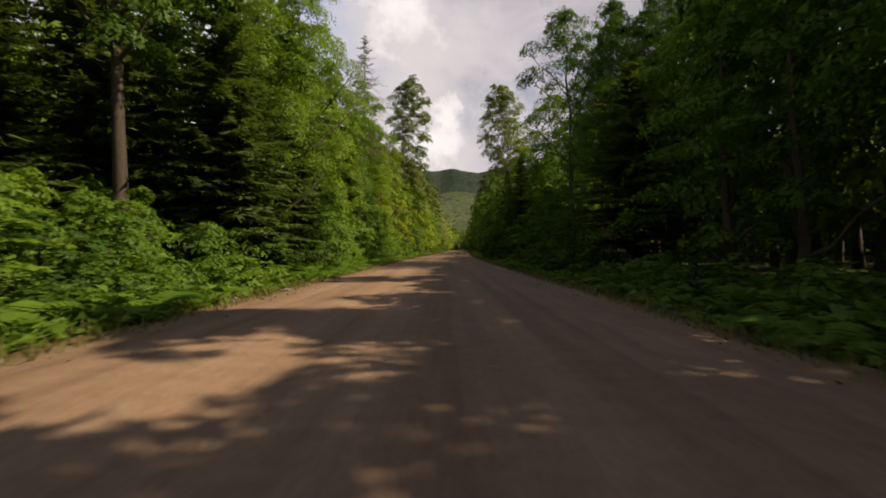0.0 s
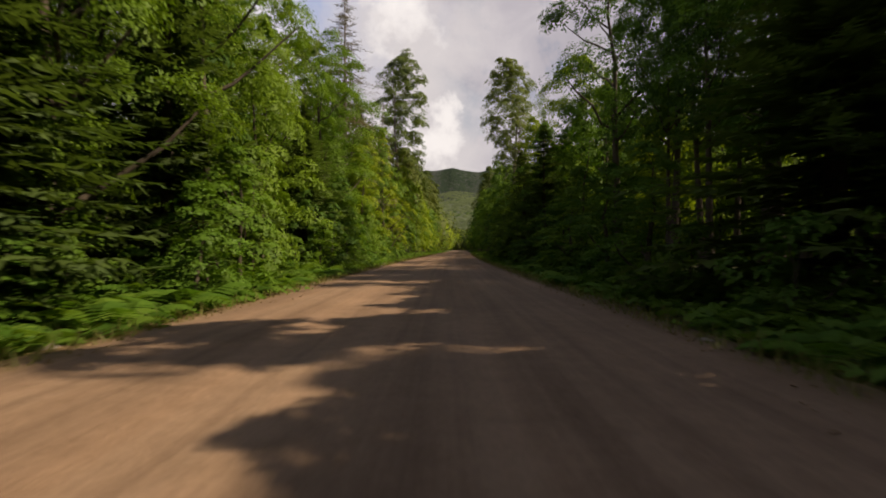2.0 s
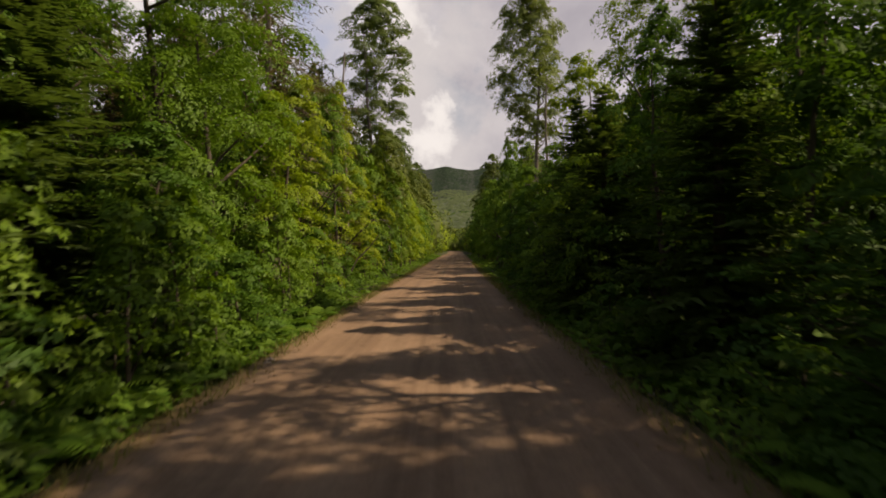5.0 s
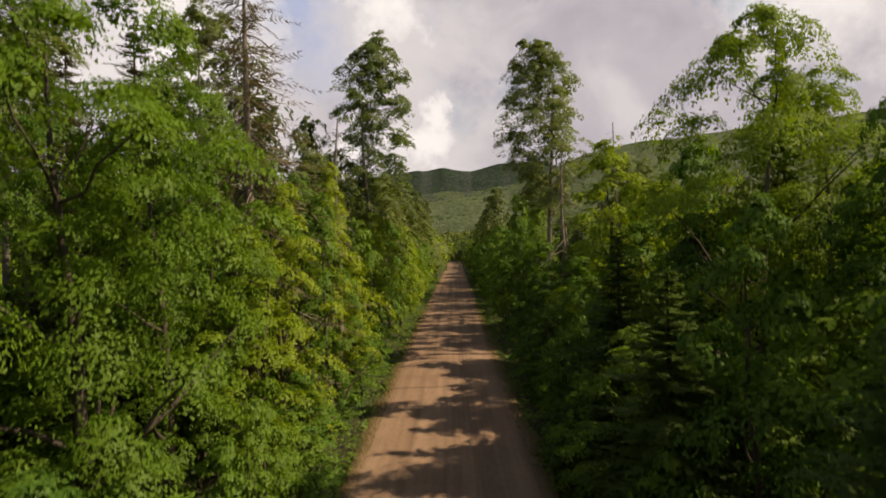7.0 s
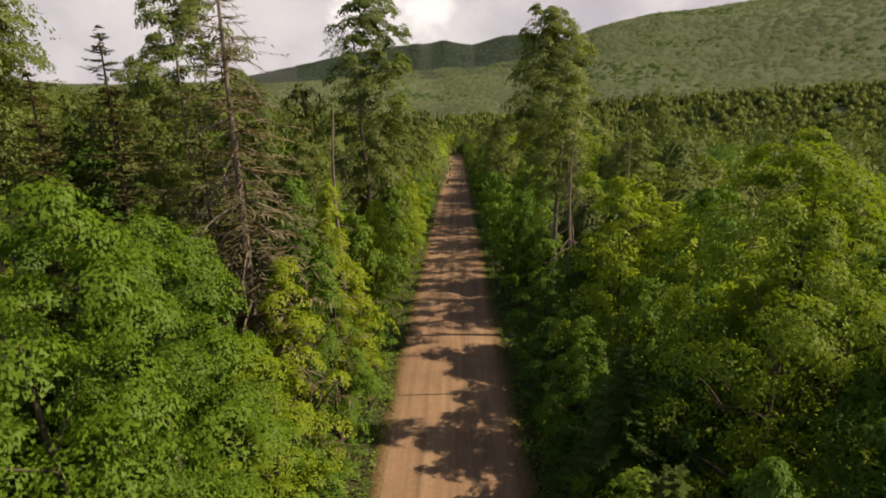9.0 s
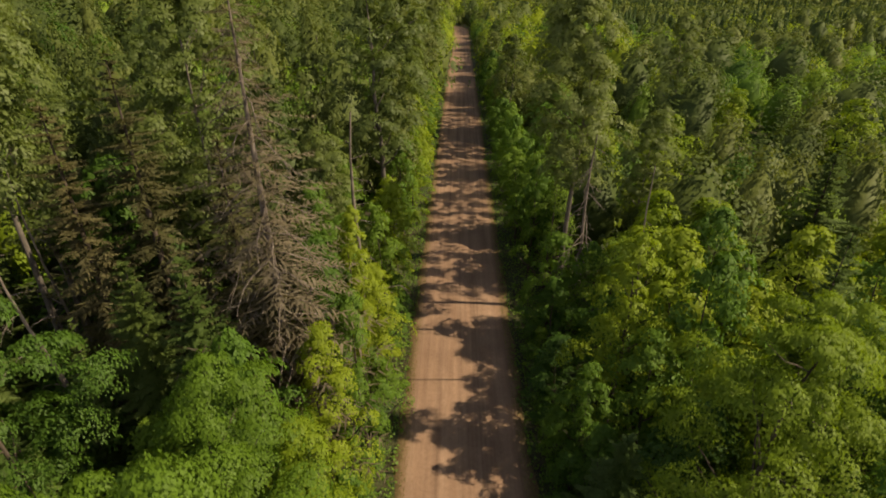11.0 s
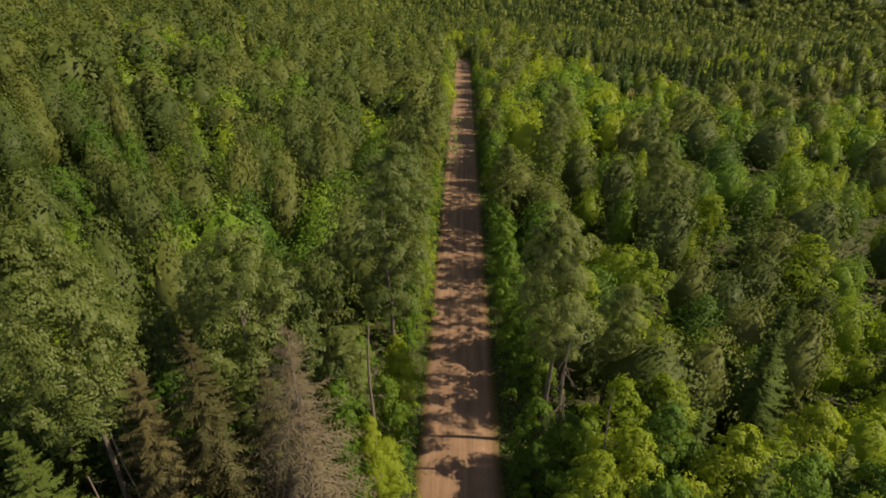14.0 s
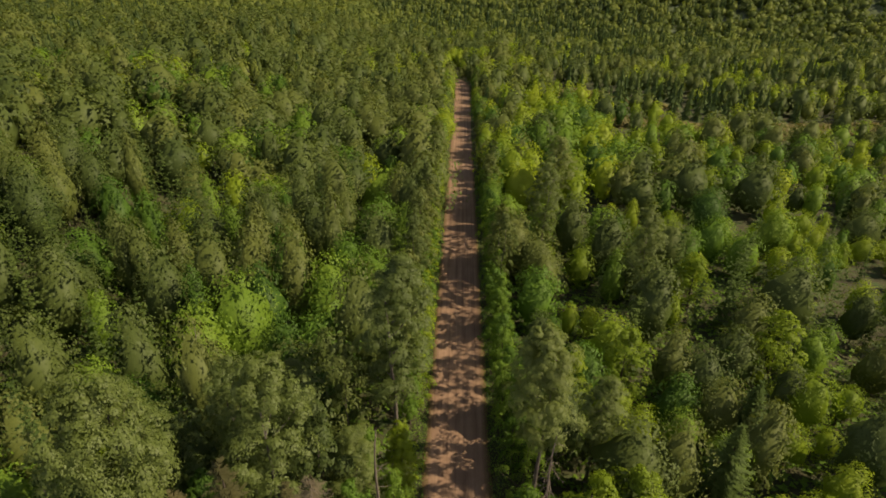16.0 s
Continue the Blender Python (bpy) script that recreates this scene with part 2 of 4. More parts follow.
def road_material():
    """Packed sandy earth: damp and dry patches, wheel tracks drawn along it, grit."""
    m, t, o = material("packed_earth")
    pos, long_ = t.nodes.new("ShaderNodeTexCoord"), t.nodes.new("ShaderNodeMapping")
    long_.inputs["Scale"].default_value = (1.0, 0.045, 1.0)
    t.links.new(pos.outputs["UV"], long_.inputs["Vector"])
    tracks = node(t, "ShaderNodeTexNoise", Scale=1.7, Detail=7.0, Roughness=0.62)
    t.links.new(long_.outputs["Vector"], tracks.inputs["Vector"])
    patches, grit = node(t, "ShaderNodeTexNoise", Scale=0.55, Detail=5.0), node(t, "ShaderNodeTexNoise", Scale=26.0, Detail=6.0, Roughness=0.7)
    lumps = node(t, "ShaderNodeTexNoise", Scale=5.0, Detail=5.0, Roughness=0.6)
    for n in (patches, grit, lumps):
        t.links.new(pos.outputs["UV"], n.inputs["Vector"])
    col = ramp(t, tracks.outputs["Fac"], [(0.3, (0.185, 0.12, 0.08)), (0.5, (0.24, 0.16, 0.108)), (0.7, (0.29, 0.2, 0.138))])
    lane = t.nodes.new("ShaderNodeMapping")
    lane.inputs["Scale"].default_value = (1.0, 0.006, 1.0)
    t.links.new(pos.outputs["UV"], lane.inputs["Vector"])
    lanes = node(t, "ShaderNodeTexNoise", Scale=2.2, Detail=4.0, Roughness=0.55)
    t.links.new(lane.outputs["Vector"], lanes.inputs["Vector"])
    col = mixed(t, 0.7, col, ramp(t, lanes.outputs["Fac"], [(0.35, (0.62, 0.6, 0.6)), (0.5, (1.0, 1.0, 1.0)), (0.65, (1.12, 1.1, 1.08))]), "MULTIPLY")
    col = mixed(t, 0.5, col, ramp(t, patches.outputs["Fac"], [(0.3, (0.72, 0.7, 0.7)), (0.7, (1.1, 1.1, 1.1))]), "MULTIPLY")
    col = mixed(t, 0.45, col, ramp(t, grit.outputs["Fac"], [(0.3, (0.6, 0.58, 0.56)), (0.7, (1.2, 1.2, 1.2))]), "MULTIPLY")
    col = mixed(t, 0.4, col, ramp(t, lumps.outputs["Fac"], [(0.35, (0.75, 0.73, 0.7)), (0.6, (1.08, 1.08, 1.08))]), "MULTIPLY")
    split = t.nodes.new("ShaderNodeSeparateXYZ")
    t.links.new(pos.outputs["UV"], split.inputs[0])
    side = math_node(t, "ADD", math_node(t, "ABSOLUTE", split.outputs["X"]), math_node(t, "MULTIPLY", math_node(t, "SUBTRACT", lumps.outputs["Fac"], 0.5), 1.1))
    litter = ramp(t, grit.outputs["Fac"], [(0.35, (0.06, 0.045, 0.022)), (0.5, (0.13, 0.085, 0.04)), (0.65, (0.08, 0.095, 0.025))])
    col = mixed(t, ramp(t, math_node(t, "MULTIPLY", side, 0.25), [(0.62, (0, 0, 0)), (0.76, (1, 1, 1))]), col, litter)
    bs = node(t, "ShaderNodeBsdfPrincipled", Roughness=0.92)
    bs.inputs["Specular IOR Level"].default_value = 0.2
    h = math_node(t, "ADD", math_node(t, "MULTIPLY", lumps.outputs["Fac"], 1.0), math_node(t, "MULTIPLY", grit.outputs["Fac"], 0.35))
    h = math_node(t, "ADD", h, math_node(t, "MULTIPLY", tracks.outputs["Fac"], 0.5))
    bp = node(t, "ShaderNodeBump", Strength=0.55, Distance=0.03)
    t.links.new(h, bp.inputs["Height"])
    t.links.new(col, bs.inputs["Base Color"])
    t.links.new(bp.outputs["Normal"], bs.inputs["Normal"])
    t.links.new(bs.outputs[0], o.inputs["Surface"])
    return m


ROAD = road_material()


# ---- mesh helpers ----
def mesh_of(name, verts, faces, mat, smooth=False, tint=None, normals=None):
    """A mesh from arrays of corners and of equal-sided faces (all triangles or all quads)."""
    verts, faces = np.asarray(verts, np.float32), np.asarray(faces, np.int32)
    me = bpy.data.meshes.new(name)
    n, k = faces.shape
    me.vertices.add(len(verts))
    me.vertices.foreach_set("co", verts.ravel())
    me.loops.add(n * k)
    me.loops.foreach_set("vertex_index", faces.ravel())
    me.polygons.add(n)
    me.polygons.foreach_set("loop_start", np.arange(0, n * k, k, dtype=np.int32))
    me.polygons.foreach_set("use_smooth", np.full(n, smooth))
    if tint is not None:
        me.attributes.new("tint", "FLOAT", "POINT").data.foreach_set("value", np.asarray(tint, np.float32))
    me.materials.append(mat)
    me.update(calc_edges=True)
    if normals is not None:
        me.normals_split_custom_set_from_vertices(normals)
    return me


def rounded(v, f, part_=0.7):
    """Normals for a crown's corners: between the blade's own and the crown's outward direction."""
    own = unit(np.cross(v[f[:, 1]] - v[f[:, 0]], v[f[:, 2]] - v[f[:, 0]]))
    face = np.zeros_like(v)
    face[f.ravel()] = np.repeat(own, 3, 0)
    low, high = np.percentile(v[:, 2], [8, 92])
    wide = np.percentile(np.hypot(v[:, 0], v[:, 1]), 90)
    out_ = unit(np.stack([v[:, 0] / wide, v[:, 1] / wide, 1.1 * (v[:, 2] - (low + 0.4 * (high - low))) / (high - low)], 1))
    face = np.where((face * out_).sum(1, keepdims=True) < 0, face * 0.3, face)
    return unit(part_ * out_ + (1 - part_) * face)


def joined(pieces):
    """Several (verts, faces) as one."""
    vs, fs, n = [], [], 0
    for v, f in pieces:
        vs.append(v)
        fs.append(np.asarray(f) + n)
        n += len(v)
    return np.concatenate(vs), np.concatenate(fs)


def unit(v):
    return v / np.maximum(np.linalg.norm(v, axis=-1, keepdims=True), 1e-6)


def leaves(r, at, normal, size, wide=0.34, along=None, folded=True):
    """Leaf blades: folded ones of two triangles, or plain ones of one."""
    n = len(at)
    nrm = unit(normal)
    tan = r.normal(size=(n, 3)) if along is None else along + r.normal(0, 0.35, (n, 3))
    side = unit(np.cross(nrm, tan))
    tan = np.cross(side, nrm)
    s = (size * r.uniform(0.65, 1.35, n))[:, None]
    if not folded:
        mid_ = at + tan * s * 0.3 - nrm * s * 0.05
        k = r.uniform(0.85, 1.15, (n, 2))
        v = np.stack([at - tan * s * 0.45, mid_ + tan * s * 0.1 * k[:, 1:] - side * s * wide * 1.25 * k[:, 1:], mid_ + side * s * wide * 1.25 * k[:, :1]], 1).reshape(-1, 3)
        return v, np.arange(n * 3).reshape(-1, 3)
    base, tip = at - tan * s * 0.5, at + tan * s * 0.6 - nrm * s * 0.14
    left, right = at - side * s * wide + nrm * s * 0.1, at + side * s * wide + nrm * s * 0.1
    v = np.stack([base, right, tip, left], 1).reshape(-1, 3)
    i = np.arange(n)[:, None] * 4
    return v, np.concatenate([i + np.array([0, 1, 2]), i + np.array([0, 2, 3])], 1).reshape(-1, 3)


def tube(points, radii, sides=6):
    """A tapered limb along points, in triangles."""
    p = np.asarray(points, float)
    d = unit(np.gradient(p, axis=0))
    ref = np.where(np.abs(d[:, 2:3]) > 0.9, np.array([[1.0, 0, 0]]), np.array([[0, 0, 1.0]]))
    a = unit(np.cross(d, ref))
    b = np.cross(d, a)
    ang = np.linspace(0, 2 * np.pi, sides, endpoint=False)
    ring = (a[:, None] * np.cos(ang)[None, :, None] + b[:, None] * np.sin(ang)[None, :, None]) * np.asarray(radii)[:, None, None]
    v = (p[:, None] + ring).reshape(-1, 3)
    f = []
    for i in range(len(p) - 1):
        for j in range(sides):
            k = (j + 1) % sides
            q = (i * sides + j, i * sides + k, (i + 1) * sides + k, (i + 1) * sides + j)
            f += [(q[0], q[1], q[2]), (q[0], q[2], q[3])]
    return v, np.array(f)


# ---- trees as patterns ----
PROFILES = {
    "round": lambda u: np.sin(np.pi * (0.1 + 0.87 * u)) ** 0.75,
    "skirt": lambda u: np.clip(1 - u ** 2.4, 0.02, 1) ** 0.6 * (0.78 + 0.22 * np.sin(np.pi * np.clip(u * 1.3, 0, 1))),
    "tall": lambda u: np.clip(np.sin(np.pi * (0.07 + 0.88 * u ** 0.85)), 0.02, 1) ** 0.65,
}


def leafy_tree(r, high, wide, low, shape, boughs, tufts, per, leaf, limbs=7, wood=0.012, spread=0.3, folded=True, loose=0.3, droop=0.3, soft=0.76, flat=0.4):
    """Trunk, limbs and crown of a broad-leaved tree, as arrays. Boughs carry tufts, tufts are small drooping domes of leaves."""
    prof = PROFILES[shape]
    ph, am = r.uniform(0, 6.28, 6), r.uniform(0.1, 0.24, 6) * (0.5 if shape == "tall" else 1)
    lean = r.normal(0, 0.03, 2) * high

    def lobes(a, u):
        return 1 + am[0] * np.sin(2 * a + ph[0] + 3 * u) + am[1] * np.sin(3 * a + ph[1] - 5 * u) + am[2] * np.sin(5 * a + ph[2] + 9 * u) + am[3] * np.sin(11 * u + ph[3] + a)

    u = ((np.arange(boughs) + r.uniform(0, 1, boughs)) / boughs) ** 0.9
    a = np.arange(boughs) * 2.4 + r.uniform(-0.6, 0.6, boughs)
    rho = 1 - 0.8 * r.uniform(0, 1, boughs) ** 2.0
    rad = wide * prof(u) * lobes(a, u) * rho * 0.78
    z = low + (high - low) * u * (1 + r.normal(0, 0.015, boughs))
    c = np.stack([rad * np.cos(a) + lean[0] * u, rad * np.sin(a) + lean[1] * u, z], 1)
    out_, along_ = np.stack([np.cos(a), np.sin(a), 0 * a], 1), np.stack([-np.sin(a), np.cos(a), 0 * a], 1)
    br = wide * spread * r.uniform(0.7, 1.35, boughs) * (0.55 + 0.45 * prof(u))
    # tufts over the top of each bough
    m = boughs * tufts
    k = np.repeat(np.arange(boughs), tufts)
    q, w = np.sqrt(r.uniform(0, 1, m)), r.uniform(0, 6.283, m)
    s1, s2 = q * np.cos(w) * 1.15, q * np.sin(w)
    away = out_[k] * s1[:, None] + along_[k] * s2[:, None]
    lift = flat * (1 - q ** 2) - droop * s1 + r.normal(0, 0.13, m)
    tc = c[k] + br[k, None] * (away + np.array([0, 0, 1.0]) * lift[:, None])
    n = unit(away * 0.9 + out_[k] * 0.3 + np.array([0, 0, 0.95]) + r.normal(0, 0.16, (m, 3)))
    cr = br[k] * r.uniform(0.3, 0.55, m) + 0.3 * leaf
    t1 = unit(np.cross(n, r.normal(size=(m, 3))))
    t2 = np.cross(n, t1)
    rr, aa = np.sqrt(r.uniform(0, 1, (m, per))), r.uniform(0, 2 * np.pi, (m, per))
    ragged = 1 + 0.35 * np.sin(aa * 3 + ph[4]) * np.sin(aa * 5 + np.arange(m)[:, None])
    radial = t1[:, None] * (rr * np.cos(aa) * ragged)[..., None] + t2[:, None] * (rr * np.sin(aa) * ragged)[..., None]
    fall = r.normal(0, 0.12, (m, per)) - 0.4 * rr ** 2
    at = tc[:, None] + cr[:, None, None] * (radial + n[:, None] * fall[..., None])
    at[..., 2] = np.maximum(at[..., 2], 0.006 * high)
    nn = n[:, None] + radial * 0.75 + r.normal(0, loose, (m, per, 3))
    way = radial + out_[k][:, None] * 0.3 + np.array([0, 0, -0.45])
    v, f = leaves(r, at.reshape(-1, 3), nn.reshape(-1, 3), leaf * 1.3, 0.21, way.reshape(-1, 3), folded)
    # shading follows the tuft and the bough more than the single blade
    dome = unit(0.9 * (n[:, None] + radial * 0.8) + 0.35 * unit(np.stack([tc[:, 0], tc[:, 1], 0.5 * (tc[:, 2] - low)], 1))[:, None]).reshape(-1, 3)
    each, faces_ = len(v) // len(dome), len(f) // len(dome)
    own = np.cross(v[f[:, 1]] - v[f[:, 0]], v[f[:, 2]] - v[f[:, 0]])
    f = np.where(((own * np.repeat(dome, faces_, 0)).sum(1) < 0)[:, None], f[:, [0, 2, 1]], f)
    own = unit(np.cross(v[f[:, 1]] - v[f[:, 0]], v[f[:, 2]] - v[f[:, 0]]))
    blade = np.zeros_like(v)
    blade[f.ravel()] = np.repeat(own, 3, 0)
    crown = (v, f, unit(soft * np.repeat(dome, each, 0) + (1 - soft) * blade))
    r0 = wood * high + 0.02
    k = np.linspace(0, 1, 7)
    wob = np.cumsum(r.normal(0, 0.012 * high, (7, 2)), 0) * k[:, None]
    top = low + (high - low) * 0.82
    tr = np.stack([wob[:, 0] + lean[0] * k * 0.7, wob[:, 1] + lean[1] * k * 0.7, k * top - 0.1], 1)
    trunk = tube(tr, r0 * (1 - 0.85 * k) * (1 + 0.5 * np.exp(-k * 14)), 7)
    arms = []
    for i in r.choice(boughs, min(limbs, boughs), replace=False):
        e = c[i]
        zs = max(low * 0.75, e[2] - 0.55 * np.hypot(e[0], e[1]) - 0.6)
        f = np.clip((zs + 0.1) / (top), 0.05, 0.97)
        s = np.array([np.interp(f, k, tr[:, j]) for j in range(3)])
        w = np.linspace(0, 1, 5)[:, None]
        arc = s + (e - s) * w + np.array([0, 0, 1.0]) * (np.sin(np.pi * w) * -0.06 * np.linalg.norm(e - s)) + r.normal(0, 0.03, (5, 3)) * np.sin(np.pi * w) * np.linalg.norm(e - s)
        ra = r0 * (1 - 0.85 * f) * 0.55
        arms.append(tube(arc, ra * (1 - 0.8 * w[:, 0]) + 0.006, 5))
    return trunk, arms, crown


def bough(r, length, blades, droop, width, thin=1.0):
    """A drooping conifer bough along +x, with side sprays of needles."""
    s = np.linspace(0.1, 1.0, blades)
    p = np.stack([s * length, np.zeros(blades), -droop * length * s ** 1.4 + 0.12 * length * s ** 3], 1)
    pieces = []
    for sign in (-1, 1, 0):
        lng = width * (1.15 - s * 0.75) * r.uniform(0.7, 1.3, blades) if sign else width * r.uniform(0.35, 0.7, blades)
        ang = np.radians(r.uniform(40, 70, blades)) * sign
        d = np.stack([np.cos(ang), np.sin(ang), -0.3 + r.normal(0, 0.2, blades)], 1)
        if sign == 0:
            d = np.stack([np.full(blades, 0.6), r.normal(0, 0.3, blades), r.uniform(-1.1, 0.3, blades)], 1)
        tip = p + unit(d) * lng[:, None]
        b = unit(np.cross(d, np.array([[0, 0, 1.0]]) + r.normal(0, 0.35, (blades, 3))))
        wdt = (0.17 * lng * thin)[:, None]
        v = np.stack([p + b * wdt, tip, p - b * wdt + (tip - p) * 0.2], 1).reshape(-1, 3)
        pieces.append((v, np.arange(blades * 3).reshape(-1, 3)))
    return joined(pieces)


def turned(v, yaw, at=(0, 0, 0), tilt=0.0):
    c, s, ct, st = np.cos(yaw), np.sin(yaw), np.cos(tilt), np.sin(tilt)
    x, y, z = v[:, 0] * ct - v[:, 2] * st, v[:, 1], v[:, 0] * st + v[:, 2] * ct
    return np.stack([x * c - y * s, x * s + y * c, z], 1) + np.asarray(at)


def conifer(r, high, wide, low, whorls, arms, blades, droop=0.28, thin=1.0):
    """Trunk and crown of a spruce, as arrays."""
    pieces = []
    for i in range(whorls):
        u = (i + r.uniform(-0.3, 0.3)) / whorls
        z = low + (high - low) * min(max(u, 0), 0.985)
        lng = wide * (1 - min(max(u, 0), 0.97)) ** 0.8 * 1.0 + 0.009 * high
        turn_ = r.uniform(0, 6.28)
        for j in range(arms):
            l2 = lng * r.uniform(0.6, 1.15)
            v, f = bough(r, l2, blades, droop * r.uniform(0.5, 1.4), 0.009 * high + 0.2 * l2, thin)
            pieces.append((turned(v, turn_ + j * 6.283 / arms + r.uniform(-0.3, 0.3), (0, 0, z + high * r.uniform(-0.028, 0.028)), 0.45 * u), f))
    v, f = leaves(r, np.stack([high * r.normal(0, 0.003, 10), high * r.normal(0, 0.003, 10), high * (1 - r.uniform(0, 0.04, 10))], 1), r.normal(size=(10, 3)), 0.017 * high, 0.16)
    pieces.append((v, f))
    k = np.linspace(0, 1, 6)
    trunk = tube(np.stack([0 * k, 0 * k, k * (high - 0.1) - 0.1], 1), (0.012 * high + 0.02) * (1 - 0.93 * k), 7)
    v, f = joined(pieces)
    return trunk, [], (v, f, rounded(v, f, 0.5))


# ---- the lie of the land ----
HALF = 2.8


def road_x(y):
    y = np.asarray(y, float)
    return -0.2 + 0.38 * np.logaddexp(0, (y - 38) / 10) - 0.012 * np.clip(y - 256, 0, 60) ** 2


def smooth(a, b, x):
    t = np.clip((x - a) / (b - a), 0, 1)
    return t * t * (3 - 2 * t)


def rolling(x, y):
    return np.sin(x * 0.11 + 1.3) * np.cos(y * 0.09 + 0.4) + 0.5 * np.sin(x * 0.27 - y * 0.21) + 0.35 * np.sin(x * 0.6 + y * 0.5)


def land(x, y):
    """Height of the ground."""
    x, y = np.asarray(x, float), np.asarray(y, float)
    off = np.abs(x - road_x(np.clip(y, -400, 300)))
    z = -0.03 - 0.12 * smooth(2.9, 3.6, off) + 0.4 * smooth(3.6, 6.5, off) + 0.22 * rolling(x, y) * smooth(4, 12, off)
    z += 11 * smooth(38, 85, -x) * smooth(20, 90, y) - 5 * smooth(45, 110, x) - 4 * smooth(300, 380, y)
    rad, azi = np.hypot(x, y - 30), np.degrees(np.arctan2(x, y - 30))
    near = np.interp(azi, [-180, -90, -40, -12, 0, 8, 16, 22, 40, 75, 110, 180], [2, 3, 5, 5.4, 5.8, 7.7, 10.9, 12.1, 12.2, 10, 5, 2])
    near = near + 0.12 * np.sin(azi * 0.45)
    z = z + 1000 * np.tan(np.radians(near)) * smooth(480, 1130, rad) + 3 * rolling(x / 25, y / 25) * smooth(350, 600, rad)
    far = np.interp(azi, [-30, -8, -3, 1, 4, 7, 12, 18], [3, 7.5, 8.2, 8.9, 8.5, 9.1, 9.2, 6])
    z = z + np.maximum(2600 * np.tan(np.radians(far)) - 1000 * np.tan(np.radians(near)), 0) * smooth(1400, 2650, rad) * smooth(-60, -20, azi) * smooth(60, 25, azi)
    return z


# ---- ground and road ----
rings = np.concatenate([np.linspace(0.5, 60, 70), np.geomspace(61, 320, 45), np.geomspace(330, 3200, 110)])
turns = np.linspace(0, 2 * np.pi, 256, endpoint=False)
gx, gy = rings[:, None] * np.sin(turns), 30 + rings[:, None] * np.cos(turns)
gv = np.stack([gx, gy, land(gx, gy)], -1).reshape(-1, 3)
gi, gj = np.meshgrid(np.arange(len(rings) - 1), np.arange(256), indexing="ij")
gk = (gj + 1) % 256
gf = np.stack([gi * 256 + gj, (gi + 1) * 256 + gj, (gi + 1) * 256 + gk, gi * 256 + gk], -1).reshape(-1, 4)[:, ::-1]
gv = np.concatenate([gv, [[0, 30, -0.03]]])
mid = len(gv) - 1
gt = np.stack([np.full(256, mid), np.arange(256), (np.arange(256) + 1) % 256, np.full(256, mid)], -1)[:, :3]
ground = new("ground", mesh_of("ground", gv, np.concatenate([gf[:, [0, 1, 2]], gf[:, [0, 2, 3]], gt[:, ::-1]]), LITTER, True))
ground.data.materials.append(HAZED_CANOPY)
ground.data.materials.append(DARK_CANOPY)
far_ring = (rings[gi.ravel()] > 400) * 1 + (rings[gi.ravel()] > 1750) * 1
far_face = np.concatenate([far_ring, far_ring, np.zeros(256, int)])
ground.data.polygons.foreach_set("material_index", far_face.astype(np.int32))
tagged(ground, "dark leaf-littered forest ground rising into distant hills", "ground", kind="structure")

ys = np.concatenate([np.arange(-30, 100, 0.25), np.arange(100, 300, 1.0)])
across = np.linspace(-1, 1, 33)
ry, ra = np.meshgrid(ys, across, indexing="ij")
edge = HALF + 0.45 + 0.06 * np.sin(ry * 0.7 + np.sign(ra) * 1.3) + 0.04 * np.sin(ry * 1.9 + np.sign(ra))
rx = ra * edge
ruts = -0.018 * (np.exp(-((rx - 0.75) / 0.24) ** 2) + np.exp(-((rx + 0.85) / 0.24) ** 2) + 0.6 * np.exp(-((rx - 1.9) / 0.3) ** 2)) + 0.006 * np.sin(ry * 3.1 + rx) * np.sin(rx * 2.4)
rz = 0.045 - 0.055 * np.abs(ra) ** 3 + ruts - 0.1 * np.clip((np.abs(ra) - 0.94) / 0.06, 0, 1)
rv = np.stack([rx + road_x(ry), ry, rz], -1).reshape(-1, 3)
na = len(across)
ri, rj = np.meshgrid(np.arange(len(ys) - 1), np.arange(na - 1), indexing="ij")
rf = np.stack([ri * na + rj, ri * na + rj + 1, (ri + 1) * na + rj + 1, (ri + 1) * na + rj], -1).reshape(-1, 4)
road_mesh = mesh_of("road", rv, rf, ROAD, True)
uv = road_mesh.uv_layers.new(name="along")
uv.data.foreach_set("uv", np.stack([rx.ravel()[rf.ravel()], ry.ravel()[rf.ravel()]], 1).astype(np.float32).ravel())
tagged(new("road", road_mesh), "sandy brown packed-earth forest road with faint wheel tracks", "road", kind="structure")

# ---- things: trees ----
patterns = {}


def pattern(key, arrays, leaf_mat, bark):
    trunk, arms, crown = arrays
    soft = crown[2] if len(crown) > 2 else None
    patterns[key] = dict(
        trunk=mesh_of("trunk", *trunk, bark, True),
        arms=[mesh_of("limb", *a, bark, True) for a in arms],
        crown=mesh_of("crown", *crown[:2], leaf_mat, soft is not None, None, soft), high=float(crown[0][:, 2].max()), wide=float(np.percentile(np.hypot(crown[0][:, 0], crown[0][:, 1]), 97)))


def plant(key, name, x, y, high, wide, label, category, group, yaw=None):
    """A thing of one pattern, scaled to its height and radius, standing on the ground."""
    p = patterns[key]
    ob = new(name)
    ob.empty_display_size = 0.3
    s = wide / p["wide"]
    ob.matrix_world = pose(x, y, float(land(x, y)) - 0.05, 0, 0, rng.uniform(0, 360) if yaw is None else yaw) @ Matrix.Diagonal((s, s, high / p["high"], 1))
    stem = new("trunk", p["trunk"])
    stem.parent = ob
    new("crown", p["crown"]).parent = ob
    for arm in p["arms"]:
        new("limb", arm).parent = stem
    return tagged(ob, label, category, group)


